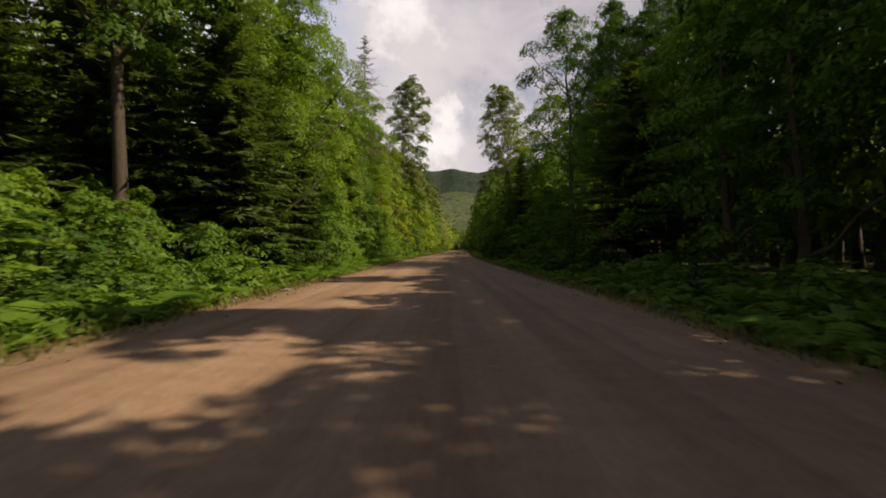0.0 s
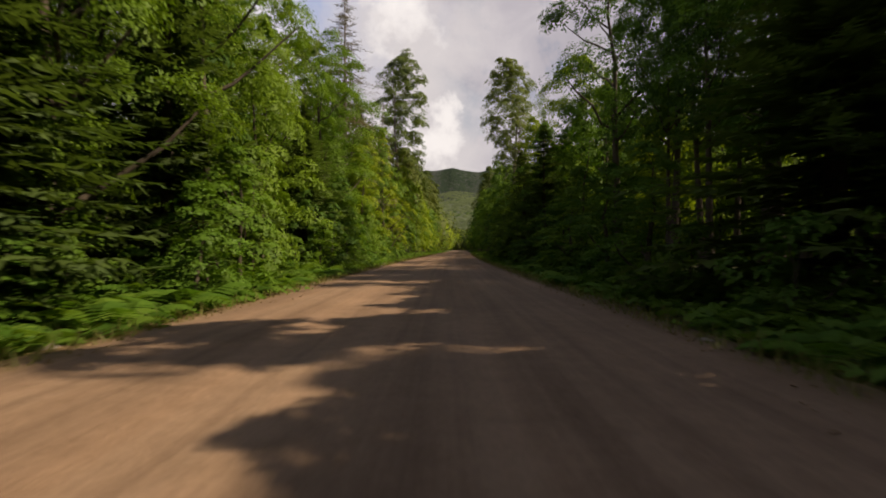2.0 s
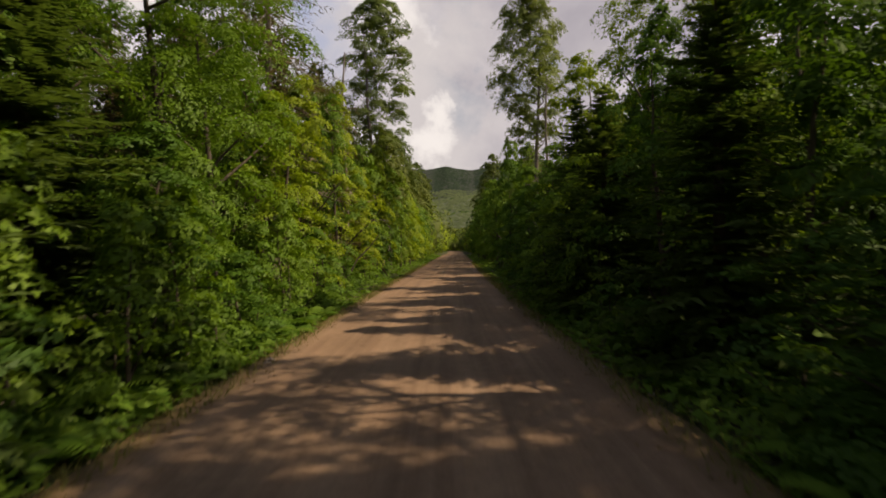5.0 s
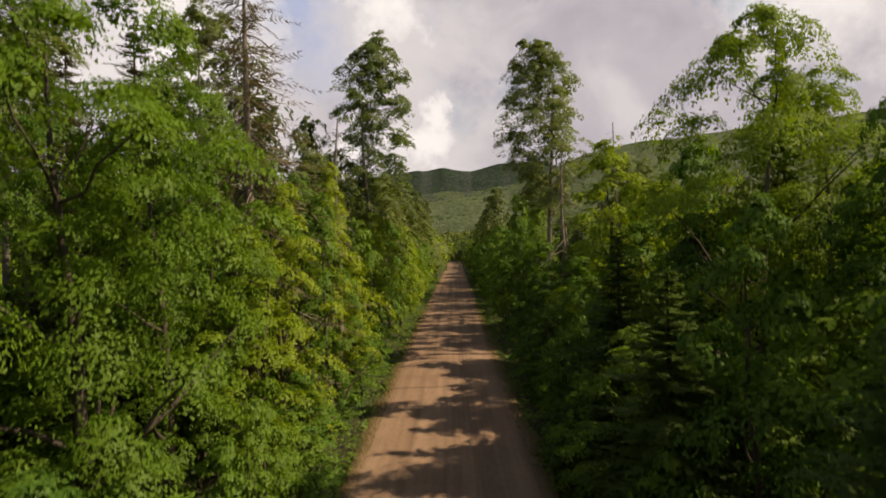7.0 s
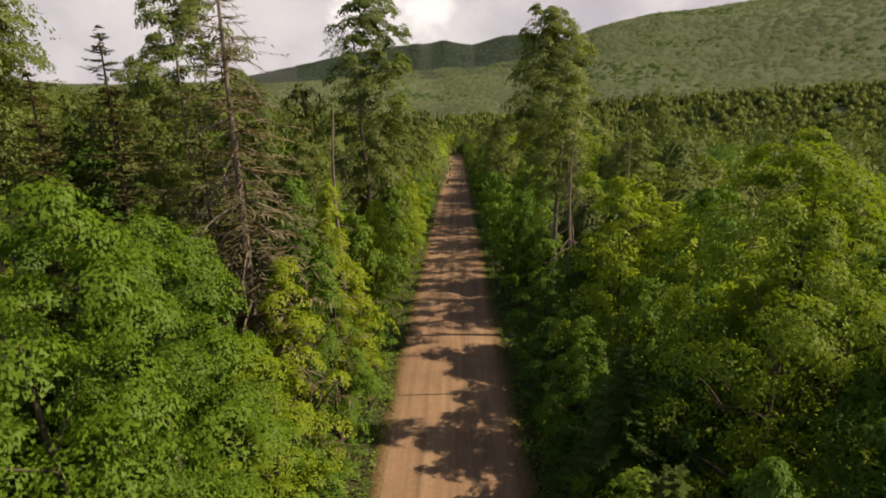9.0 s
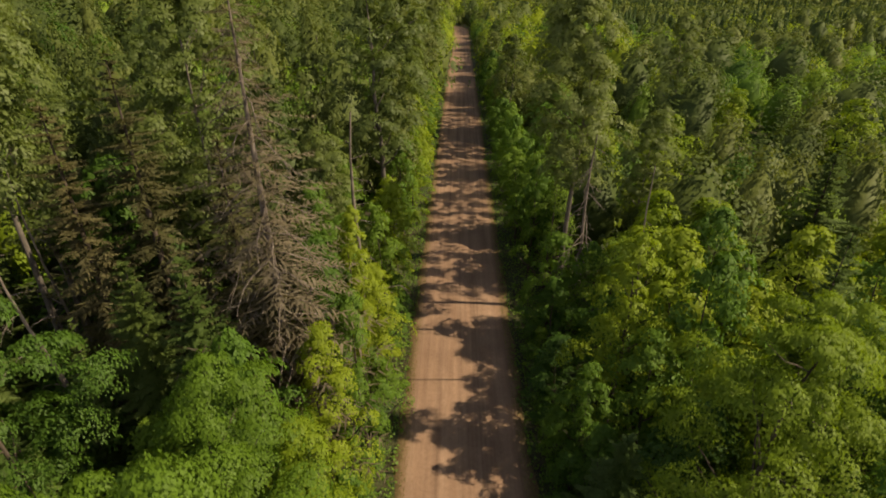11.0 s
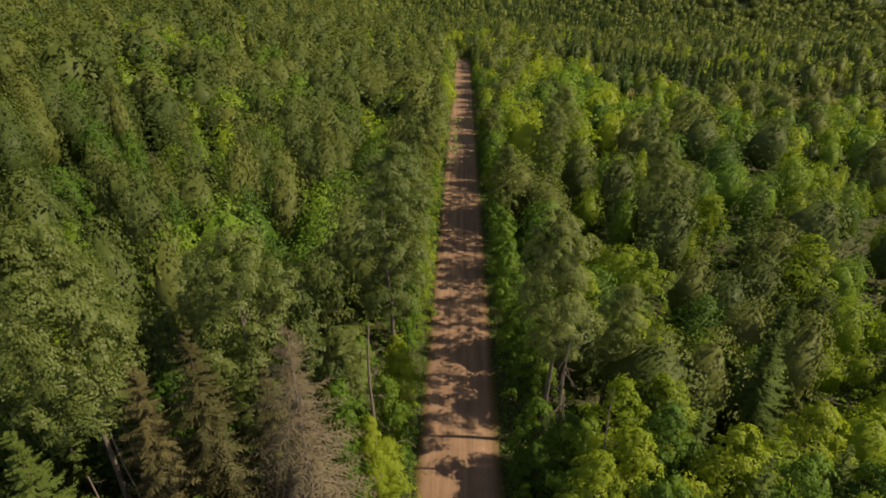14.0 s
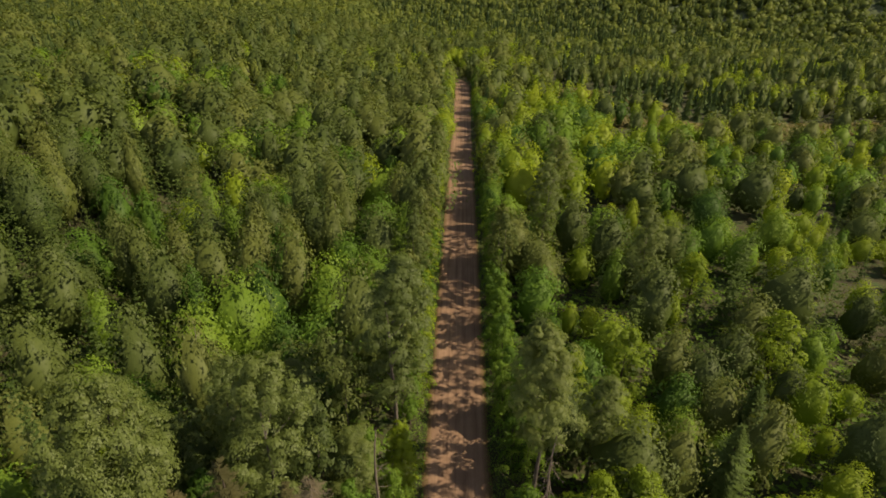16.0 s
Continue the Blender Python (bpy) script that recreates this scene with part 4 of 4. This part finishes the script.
def wood_crown(r, shape, radius, tufts, per, leaf, inner=0.7, rings_=5, ragged=0.16):
    """A crown for the wood, one unit high: an inner mass, and tufts of leaves all over it."""
    prof = PROFILES[shape]
    ph = r.uniform(0, 6.28, 4)

    def size(a, u):
        return radius * prof(u) * (1 + 0.16 * np.sin(2 * a + ph[0] + 4 * u) + 0.13 * np.sin(3 * a + ph[1] - 7 * u) + 0.09 * np.sin(5 * a + ph[2] + 13 * u))

    ru, sa = np.linspace(0.02, 0.97, rings_ + 1), np.arange(rings_ + 2) * 6.283 / (rings_ + 2)
    uu, aa = np.meshgrid(ru, sa, indexing="ij")
    rad = inner * size(aa, uu) * r.uniform(0.85, 1.15, uu.shape)
    core = np.concatenate([np.stack([rad * np.cos(aa), rad * np.sin(aa), 0.1 + 0.74 * uu], -1).reshape(-1, 3), [[0, 0, 0.86]]])
    cf = []
    e = rings_ + 2
    for i in range(rings_):
        for j in range(e):
            p, q = i * e + j, i * e + (j + 1) % e
            cf += [(p, q, q + e), (p, q + e, p + e)]
    cf += [(rings_ * e + j, rings_ * e + (j + 1) % e, (rings_ + 1) * e) for j in range(e)]
    u = ((np.arange(tufts) + r.uniform(0, 1, tufts)) / tufts) ** 0.75
    a = np.arange(tufts) * 2.4 + r.uniform(-0.4, 0.4, tufts)
    d = size(a, u) * r.uniform(1 - ragged * 1.6, 1 + ragged, tufts)
    at_ = np.stack([d * np.cos(a), d * np.sin(a), 0.08 + 0.88 * u + r.normal(0, 0.015, tufts)], 1)
    slope = np.stack([np.cos(a), np.sin(a), 0.25 + 1.5 * u ** 2], 1)
    n = unit(unit(slope) + np.array([0, 0, 0.4]) + r.normal(0, 0.18, (tufts, 3)))
    spot = r.normal(0, 1, (tufts, per, 3)) * radius * 0.13
    spot -= n[:, None] * (spot * n[:, None]).sum(-1, keepdims=True) * 0.6
    nn = n[:, None] + spot / (radius * 0.2) + r.normal(0, 0.2, (tufts, per, 3))
    v, f = leaves(r, (at_[:, None] + spot - n[:, None] * 0.02).reshape(-1, 3), nn.reshape(-1, 3), leaf, 0.36, None, False)
    dome = np.repeat(unit(n[:, None] + 0.5 * spot / (radius * 0.2)).reshape(-1, 3), 3, 0)
    own = np.cross(v[f[:, 1]] - v[f[:, 0]], v[f[:, 2]] - v[f[:, 0]])
    f = np.where(((own * dome[::3]).sum(1) < 0)[:, None], f[:, [0, 2, 1]], f)
    cn = unit(core * np.array([1, 1, 0.5]) - np.array([0, 0, 0.16]) + np.array([0, 0, 1e-3]))
    return np.concatenate([v, core]), np.concatenate([f, np.array(cf) + len(v)]), np.concatenate([dome, cn])


mid_leafy = [wood_crown(r, p, q, 100, 15, 0.03) for q, p in ((0.4, "round"), (0.3, "tall"), (0.44, "round"), (0.28, "tall"), (0.34, "skirt"), (0.4, "round"))]
mid_dark = [shrunk(conifer(r, 12, 2.5, 0.6, 15, 6, 3, thin=3.4), 12) for _ in range(4)]
middle_leafy = [wood_crown(r, p, q, 62, 6, 0.054, 0.7, 3) for q, p in ((0.42, "round"), (0.33, "tall"), (0.46, "round"), (0.31, "tall"), (0.38, "skirt"))]
far_leafy = [wood_crown(r, p, q, 38, 4, 0.08, 0.68, 2) for q, p in ((0.42, "round"), (0.33, "tall"), (0.46, "round"), (0.31, "tall"), (0.38, "skirt"))]
far_dark = [far_cone(r) for _ in range(4)]
KINDS = {"green": (MAPLE, "dense green broad-leaved wood"), "olive": (ASPEN, "olive-green aspens and birches of the wood"), "bright": (YOUNG, "yellow-green young maples of the wood"), "dark": (SPRUCE, "dark spruces scattered through the wood")}


def kind_at(x, y):
    """What grows at a place: patches of each kind, well mixed."""
    p = 0.5 * math.sin(x * 0.06 + 2) * math.sin(y * 0.05 + 1) + 0.3 * math.sin(x * 0.19 - y * 0.13) + rng.normal(0, 0.55)
    # darker kinds prevail on the left, standing in for a cloud's shadow
    if p > (0.3 if x < 0 else 0.7):
        return "dark"
    if p > (-0.35 if x < 0 else 0.3):
        return "olive"
    if p > (-0.95 if x < 0 else -0.12):
        return "green"
    return "bright"


def stems(spots):
    """Pale thin stems of the wood's taller trees."""
    pieces = []
    for x, y, hs, ws, k, tint in spots:
        q = np.linspace(0, 1, 3)
        lean_ = rng.normal(0, 0.03, 2) * hs
        pieces.append(tube(np.stack([x + lean_[0] * q, y + lean_[1] * q, float(land(x, y)) + q * hs * 0.8], 1), 0.009 * hs * (1 - 0.8 * q) + 0.02, 4))
    return joined(pieces)


near_spots, middle_spots, far_spots = ({k: [] for k in KINDS} for _ in range(3))
step = 4.8
for y in np.arange(-24, 120, step):
    for x in np.arange(-130, 130, step):
        px, py = x + rng.uniform(-2.2, 2.2), y + rng.uniform(-2.2, 2.2)
        off = abs(px - float(road_x(py)))
        if off < 6.2 or (py < 56 and abs(px) < 27) or off > 0.92 * max(py - 22, 0) + 16 or not free(px, py, 0.9):
            continue
        k = kind_at(px, py)
        high = {"green": rng.uniform(7, 12), "olive": rng.uniform(9, 15), "bright": rng.uniform(5.5, 9.5), "dark": rng.uniform(8, 16)}[k] + (2.0 if px < 0 else -1.8)
        wide = high * (rng.uniform(0.75, 1.1) if k == "dark" else min(1.0, 9.5 / high) * rng.uniform(0.65, 1.15))
        if 0 < px - float(road_x(py)) < 15:
            high = min(high, along_sun(off, py) + 0.5)
        near_spots[k].append((px, py, high, wide, rng.integers(4 if k == "dark" else 6), rng.uniform()))
for y in np.arange(118, 300, 2.7):
    for side in (-1, 1):
        py = y + rng.uniform(-1.2, 1.2)
        high = rng.uniform(5, 11) if side < 0 else rng.uniform(7, 12.5)
        pick = rng.uniform()
        k = ("bright" if pick < 0.4 else "green" if pick < 0.75 else "olive") if side < 0 else ("green" if pick < 0.45 else "bright" if pick < 0.6 else "olive")
        if py > 252:
            k = "dark" if pick < 0.7 else "olive"
        off = rng.uniform(4.7, 6.2)
        if side > 0:
            high = min(high, along_sun(off, py))
        near_spots[k].append((float(road_x(py)) + side * off, py, high, high * rng.uniform(0.5, 0.85), rng.integers(4), rng.uniform()))


def boggy(x, y):
    """How deep a place lies inside the wet clearings of the valley (1 at their edge, less inside)."""
    return min(((x - 108 - 0.6 * (y - 205)) / 58) ** 2 + ((y - 205 - 0.12 * (x - 100)) / 9) ** 2, ((x - 62) / 26) ** 2 + ((y - 262 + 0.3 * x) / 8) ** 2, ((x - 120) / 50) ** 2 + ((y - 418) / 9) ** 2)


for y in np.arange(60, 440, 6.0):
    for x in np.arange(-340, 340, 6.0):
        px, py = x + rng.uniform(-2.9, 2.9), y + rng.uniform(-2.9, 2.9)
        off = abs(px - float(road_x(py)))
        if off < (5.2 if py < 292 else 0) or off > 0.95 * (py - 20) + 10 or (py < 120 and abs(px) < 132 and off < 0.92 * max(py - 22, 0) + 16):
            continue
        wet = boggy(px, py) if px > 20 else 9.0
        if wet < 1:
            continue
        k = kind_at(px * 0.7, py * 0.7)
        if px > 50 and py > 175 and math.sin(px * 0.035 + 1.5) * math.sin(py * 0.045 + 0.3) + rng.normal(0, 0.3) > (0.5 if wet > 4 else 0.1):
            k = "pine"
        if k == "dark" and rng.uniform() < 0.65:
            k = "olive"
        k = "dark" if k == "pine" else k
        high = {"green": rng.uniform(8, 12), "olive": rng.uniform(9, 15), "bright": rng.uniform(7, 11), "dark": rng.uniform(9, 14)}[k] - (2.5 if px > 40 else 0)
        if 0 < px - float(road_x(py)) < 15:
            high = min(high, along_sun(off, py) + 0.5)
        (middle_spots if py < 205 and off < 0.9 * py - 10 else far_spots)[k].append((px, py, high, high * rng.uniform(0.75, 1.2), rng.integers(4), rng.uniform()))
for k, (mat, label) in KINDS.items():
    merged(mid_dark if k == "dark" else mid_leafy, near_spots[k], mat, "woods", label, k != "dark")
    merged(mid_dark if k == "dark" else middle_leafy, middle_spots[k], mat, "woods", label + ", across the slope", k != "dark")
    merged(far_dark if k == "dark" else far_leafy, far_spots[k], {"dark": FAR_SPRUCE, "green": FAR_MAPLE}.get(k, mat), "far_woods", label + ", farther off", k != "dark")

tagged(new("stems", mesh_of("stems", *stems(near_spots["olive"]), PALE_BARK, True)), "pale slender stems standing through the wood", "woods", kind="stuff")

# the wood that goes on behind and to both sides
r = np.random.default_rng(77)
beyond = {"green": [], "dark": [], "olive": []}
for y in np.arange(-95, 150, 6.6):
    for x in np.arange(-150, 150, 6.6):
        px, py = x + r.uniform(-2.6, 2.6), y + r.uniform(-2.6, 2.6)
        off = abs(px - float(road_x(max(py, -60))))
        if off < 6.4 or (0 < py < 56 and abs(px) < 28) or (py > -24 and off < 0.92 * max(py - 22, 0) + 17) or (py > 60 and off < 0.95 * (py - 20) + 12) or not free(px, py, 1.2):
            continue
        pick = r.uniform()
        high = r.uniform(8, 13)
        beyond["green" if pick < 0.5 else "olive" if pick < 0.72 else "dark"].append((px, py, high, high * r.uniform(0.8, 1.2), r.integers(4), r.uniform()))
side_leafy = [wood_crown(r, p, q, 20, 3, 0.12, 0.75, 2) for q, p in ((0.42, "round"), (0.33, "tall"), (0.46, "round"), (0.38, "skirt"))]
for k, mat, label in (("green", FAR_MAPLE, "dense green wood beside the road's start"), ("olive", ASPEN, "olive-green aspens beside the road's start"), ("dark", FAR_SPRUCE, "dark spruces beside the road's start")):
    merged(far_dark if k == "dark" else side_leafy, beyond[k], mat, "far_woods", label, k != "dark")

# the valley's far side
domes = [wood_crown(r, p, q, 14, 2, 0.16, 0.8, 2) for q, p in ((0.42, "round"), (0.36, "tall"), (0.46, "round"), (0.4, "skirt"))]
spots_l, spots_d = [], []
for _ in range(6500):
    rad_, az_ = math.sqrt(rng.uniform(410 ** 2, 680 ** 2)), radians(rng.uniform(-44, 46))
    px, py = rad_ * math.sin(az_), 30 + rad_ * math.cos(az_)
    high = rng.uniform(8, 13)
    if rng.uniform() < 0.25 + 0.3 * math.sin(px * 0.012) * math.sin(py * 0.015):
        spots_d.append((px, py, high * 1.15, high, rng.integers(4), rng.uniform()))
    else:
        spots_l.append((px, py, high * 0.85, high * rng.uniform(0.9, 1.3), rng.integers(4), rng.uniform()))
merged(domes, spots_l, FAR_MAPLE, "far_woods", "rounded green crowns across the valley floor", True)
merged(far_dark, spots_d, FAR_SPRUCE, "far_woods", "dark spruces across the valley floor")

# the hills, clothed in small crowns
nh = 48000
hr = rng.uniform(600 ** 1.5, 1900 ** 1.5, nh) ** (1 / 1.5)
ha = np.radians(rng.uniform(-46, 52, nh))
n2 = 12000
hr = np.concatenate([hr, np.sqrt(rng.uniform(1900 ** 2, 2750 ** 2, n2))])
ha = np.concatenate([ha, np.radians(rng.uniform(-14, 20, n2))])
hx, hy = hr * np.sin(ha), 30 + hr * np.cos(ha)
hs = rng.uniform(3.8, 6.6, len(hr)) * (1 + 0.35 * (hr > 1800))
five = np.arange(5) * 6.283 / 5
blob_v = np.concatenate([[[0, 0, 1.0]], np.stack([0.95 * np.cos(five), 0.95 * np.sin(five), np.full(5, 0.1)], 1)])
blob_f = np.array([[0, 1 + q, 1 + (q + 1) % 5] for q in range(5)])
shape_ = blob_v[None] * rng.uniform(0.7, 1.3, (len(hr), 6, 1)) * hs[:, None, None] * np.array([1, 1, 0.42])
slope_x, slope_y = (land(hx + 12, hy) - land(hx - 12, hy)) / 24, (land(hx, hy + 12) - land(hx, hy - 12)) / 24
shape_[..., 2] += shape_[..., 0] * slope_x[:, None] + shape_[..., 1] * slope_y[:, None]
bv = shape_ + np.stack([hx, hy, land(hx, hy) - 0.4], 1)[:, None]
blob_n = unit(1.5 * unit(np.stack([-slope_x, -slope_y, np.ones(len(hr))], 1))[:, None] + blob_v[None] * 0.7)
stand = 0.5 + 0.28 * np.sin(hx * 0.013 + 2 * np.sin(hy * 0.006)) * np.sin(hy * 0.017 + 1) + 0.2 * np.sin(hx * 0.041 + hy * 0.03) + rng.normal(0, 0.13, len(hr))
needle = stand > 0.8
for pick, mat, label in ((~needle & (hr < 1900), HAZED_WOODS, "green forest covering the broad hillside"), (needle & (hr < 1900), FAR_SPRUCE, "dark spruce stands on the broad hillside"), (hr >= 1900, SHADED_RIDGE, "dark forest on the farther hilltops")):
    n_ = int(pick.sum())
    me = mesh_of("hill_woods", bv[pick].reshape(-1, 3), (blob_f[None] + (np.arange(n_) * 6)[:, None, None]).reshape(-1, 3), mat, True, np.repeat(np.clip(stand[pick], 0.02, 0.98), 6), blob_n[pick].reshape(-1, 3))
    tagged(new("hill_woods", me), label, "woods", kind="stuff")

# low growth of the wet clearings
bog = []
for _ in range(60000):
    px, py = rng.uniform(20, 190), rng.uniform(175, 290) if rng.uniform() < 0.8 else rng.uniform(405, 432)
    w_ = boggy(px, py)
    if w_ < 1.25 and rng.uniform() > 0.25 * w_:
        bog.append((px, py, float(land(px, py)) + rng.uniform(0.1, 0.9)))
bog = np.array(bog)
sedge = leaves(rng, bog, np.stack([rng.normal(0, 0.3, len(bog)), rng.normal(0, 0.3, len(bog)), np.ones(len(bog))], 1), 2.0, 0.36, None, False)
tagged(new("sedge", mesh_of("sedge", *sedge, SEDGE)), "olive-brown sedge and low scrub of the wet clearings", "grass", kind="stuff")

# ---- verge: shrubs, ferns, grass, stones ----
for y in np.arange(2.5, 60, 1.2):
    for side in (-1, 1):
        yy = y + rng.uniform(-0.4, 0.4)
        x = float(road_x(yy)) + side * rng.uniform(4.0, 4.8)
        if side < 0 and yy > 20 or side > 0 and yy > 30:
            if rng.uniform() < 0.7:
                grow(f"sapling{rng.integers(3)}", x, yy, rng.uniform(1.6, 3.8), rng.uniform(0.8, 1.2))
                continue
        grow(f"shrub{rng.integers(3)}", x, yy, rng.uniform(0.4, 0.9) if yy < 14 else rng.uniform(0.6, 1.5), rng.uniform(0.6, 1.0))
for row in (("sapling1", -3.9, 17.0, 2.2, 1.0), ("sapling2", -3.8, 18.8, 3.2, 1.2), ("sapling0", -4.4, 33.6, 3.4, 1.2)):
    grow(*row)
for y in np.arange(1.5, 18, 1.3):
    for off in (5.3, 6.6, 7.9):
        yy = y + rng.uniform(-0.5, 0.5)
        grow(f"{'shrub' if rng.uniform() < 0.6 else 'sapling'}{rng.integers(3)}", -off + rng.uniform(-0.5, 0.5), yy, rng.uniform(1.0, 1.6) + 0.3 * (off - 5), rng.uniform(0.8, 1.3))


def frond(r, length):
    """One arching fern frond along +x, with its leaflets."""
    s = np.linspace(0.1, 1, 13)
    p = np.stack([s * length * 0.8, 0 * s, length * (0.95 * s - 0.75 * s ** 2.2)], 1)
    pieces = []
    for sign in (-1, 1):
        lng = length * 0.3 * np.sin(np.pi * (0.12 + 0.84 * s)) + 0.01
        tip = p + np.stack([lng * 0.35, sign * lng, -lng * 0.25], 1)
        b = np.stack([np.full(13, 0.032 * length / 0.6), 0 * s, 0 * s + 0.004], 1)
        v = np.stack([p - b, p + b, tip], 1).reshape(-1, 3)
        i = np.arange(13)[:, None] * 3
        pieces.append((v, i + np.array([0, 1, 2])))
    pieces.append(tube(p[::3], np.full(5, 0.005), 3))
    return joined(pieces)


fronds = [mesh_of("frond", *frond(r, q), FERN) for q in (0.75, 0.9, 1.05)]
for i in range(165):
    side = -1 if i >= 110 or rng.uniform() < 0.65 else 1
    y = rng.uniform(2.2, 40) if i < 110 else rng.uniform(14, 26)
    x = float(road_x(y)) + side * rng.uniform(3.3, 4.7)
    fern = new("fern")
    fern.matrix_world = pose(x, y, float(land(x, y)), 0, 0, rng.uniform(0, 360))
    tagged(fern, "arching green fern on the road verge", "fern", "ferns")
    m = int(rng.integers(6, 10))
    for j in range(m):
        f = new("frond", fronds[int(rng.integers(3))])
        f.parent = fern
        f.matrix_local = pose(0, 0, 0, 0, rng.uniform(-14, 12), j * 360 / m + rng.uniform(-15, 15)) @ Matrix.Scale(rng.uniform(0.7, 1.1), 4)

ng = 16000
gy_ = rng.uniform(0, 90, ng) ** 1.0
gs = np.where(rng.uniform(size=ng) < 0.5, -1, 1)
gx_ = road_x(gy_) + gs * (2.65 + np.abs(rng.normal(0, 0.6, ng)))
at = np.stack([gx_, gy_, land(gx_, gy_)], 1)
hgt = rng.uniform(0.06, 0.26, ng)
lean_ = rng.normal(0, 0.35, (ng, 2)) * hgt[:, None]
b = rng.normal(size=(ng, 2))
b = b / np.linalg.norm(b, axis=1, keepdims=True) * 0.012
tri = np.stack([at + np.c_[b, np.zeros(ng)], at - np.c_[b, np.zeros(ng)], at + np.c_[lean_, hgt]], 1).reshape(-1, 3)
tagged(new("verge_grass", mesh_of("verge_grass", tri, np.arange(ng * 3).reshape(-1, 3), GRASS)), "thin green and straw grass along the road edges", "grass", kind="stuff")

nb = 46000
hy_ = np.where(rng.uniform(size=nb) < 0.5, rng.uniform(0, 45, nb), rng.uniform(20, 150, nb))
hs_ = np.where(rng.uniform(size=nb) < 0.55, -1, 1)
hx_ = road_x(hy_) + hs_ * (3.0 + 2.6 * rng.uniform(0, 1, nb) ** 0.8)
lump = 0.5 + 0.5 * np.sin(hx_ * 2.3 + 1.7 * np.sin(hy_ * 1.1)) * np.sin(hy_ * 1.9)
top_ = (0.12 + 0.55 * lump * np.clip((np.abs(hx_ - road_x(hy_)) - 2.9) / 1.0, 0.1, 1)) * rng.uniform(0.15, 1, nb) ** 0.6
herb = leaves(rng, np.stack([hx_, hy_, land(hx_, hy_) + top_], 1), np.stack([rng.normal(0, 0.4, nb), rng.normal(0, 0.4, nb), np.ones(nb)], 1), 0.17, 0.36, None, False)
tagged(new("verge_herbs", mesh_of("verge_herbs", *herb, SHRUB)), "low leafy herbs and seedlings covering the verges", "herbs", kind="stuff")

nl = 6000
ly = rng.uniform(0, 70, nl)
lx = road_x(ly) + np.where(rng.uniform(size=nl) < 0.5, -1, 1) * (2.95 + rng.normal(0, 0.28, nl))
lz = np.maximum(land(lx, ly), 0.045 - 0.055 * np.abs((lx - road_x(ly)) / 3.25) ** 3 - 0.1 * np.clip((np.abs(lx - road_x(ly)) / 3.25 - 0.94) / 0.06, 0, 1)) + 0.012
fallen = leaves(rng, np.stack([lx, ly, lz], 1), np.stack([rng.normal(0, 0.3, nl), rng.normal(0, 0.3, nl), np.ones(nl)], 1), 0.045, 0.34, None, True)
tagged(new("fallen_leaves", mesh_of("fallen_leaves", *fallen, LEAVES)), "dry brown fallen leaves along the road edges", "leaves", kind="stuff")

nu = 30000
ux, uy = rng.uniform(-50, 50, nu), rng.uniform(28, 120, nu)
keep = np.abs(ux - road_x(uy)) > 5.5
ux, uy = ux[keep], uy[keep]
uz = land(ux, uy) + rng.uniform(0.15, 1.5, len(ux)) * (0.5 + 0.5 * np.sin(ux * 0.9) * np.sin(uy * 0.8))
low_growth = leaves(rng, np.stack([ux, uy, uz], 1), np.stack([rng.normal(0, 0.3, len(ux)), rng.normal(0, 0.3, len(ux)), np.ones(len(ux))], 1), 0.6, 0.36, None, False)
tagged(new("undergrowth", mesh_of("undergrowth", *low_growth, MAPLE)), "low green undergrowth on the forest floor", "undergrowth", kind="stuff")


def stone_mesh(r):
    bm = bmesh.new()
    bmesh.ops.create_icosphere(bm, subdivisions=1, radius=1)
    for v in bm.verts:
        v.co *= 1 + r.uniform(-0.25, 0.2)
        v.co.z *= 0.6
    me = bpy.data.meshes.new("stone")
    bm.to_mesh(me)
    bm.free()
    me.materials.append(STONE)
    return me


stones = [stone_mesh(r) for _ in range(4)]
for _ in range(46):
    y, side = rng.uniform(2, 34), rng.choice([-1, 1])
    x = float(road_x(y)) + side * rng.uniform(2.7, 3.5)
    s = rng.uniform(0.03, 0.11)
    ob = new("stone", stones[int(rng.integers(4))])
    ob.matrix_world = pose(x, y, float(land(x, y)) + 0.3 * s, 0, 0, rng.uniform(0, 360)) @ Matrix.Scale(s, 4)
    tagged(ob, "rounded grey-brown stone at the road edge", "stone", "roadside stones")
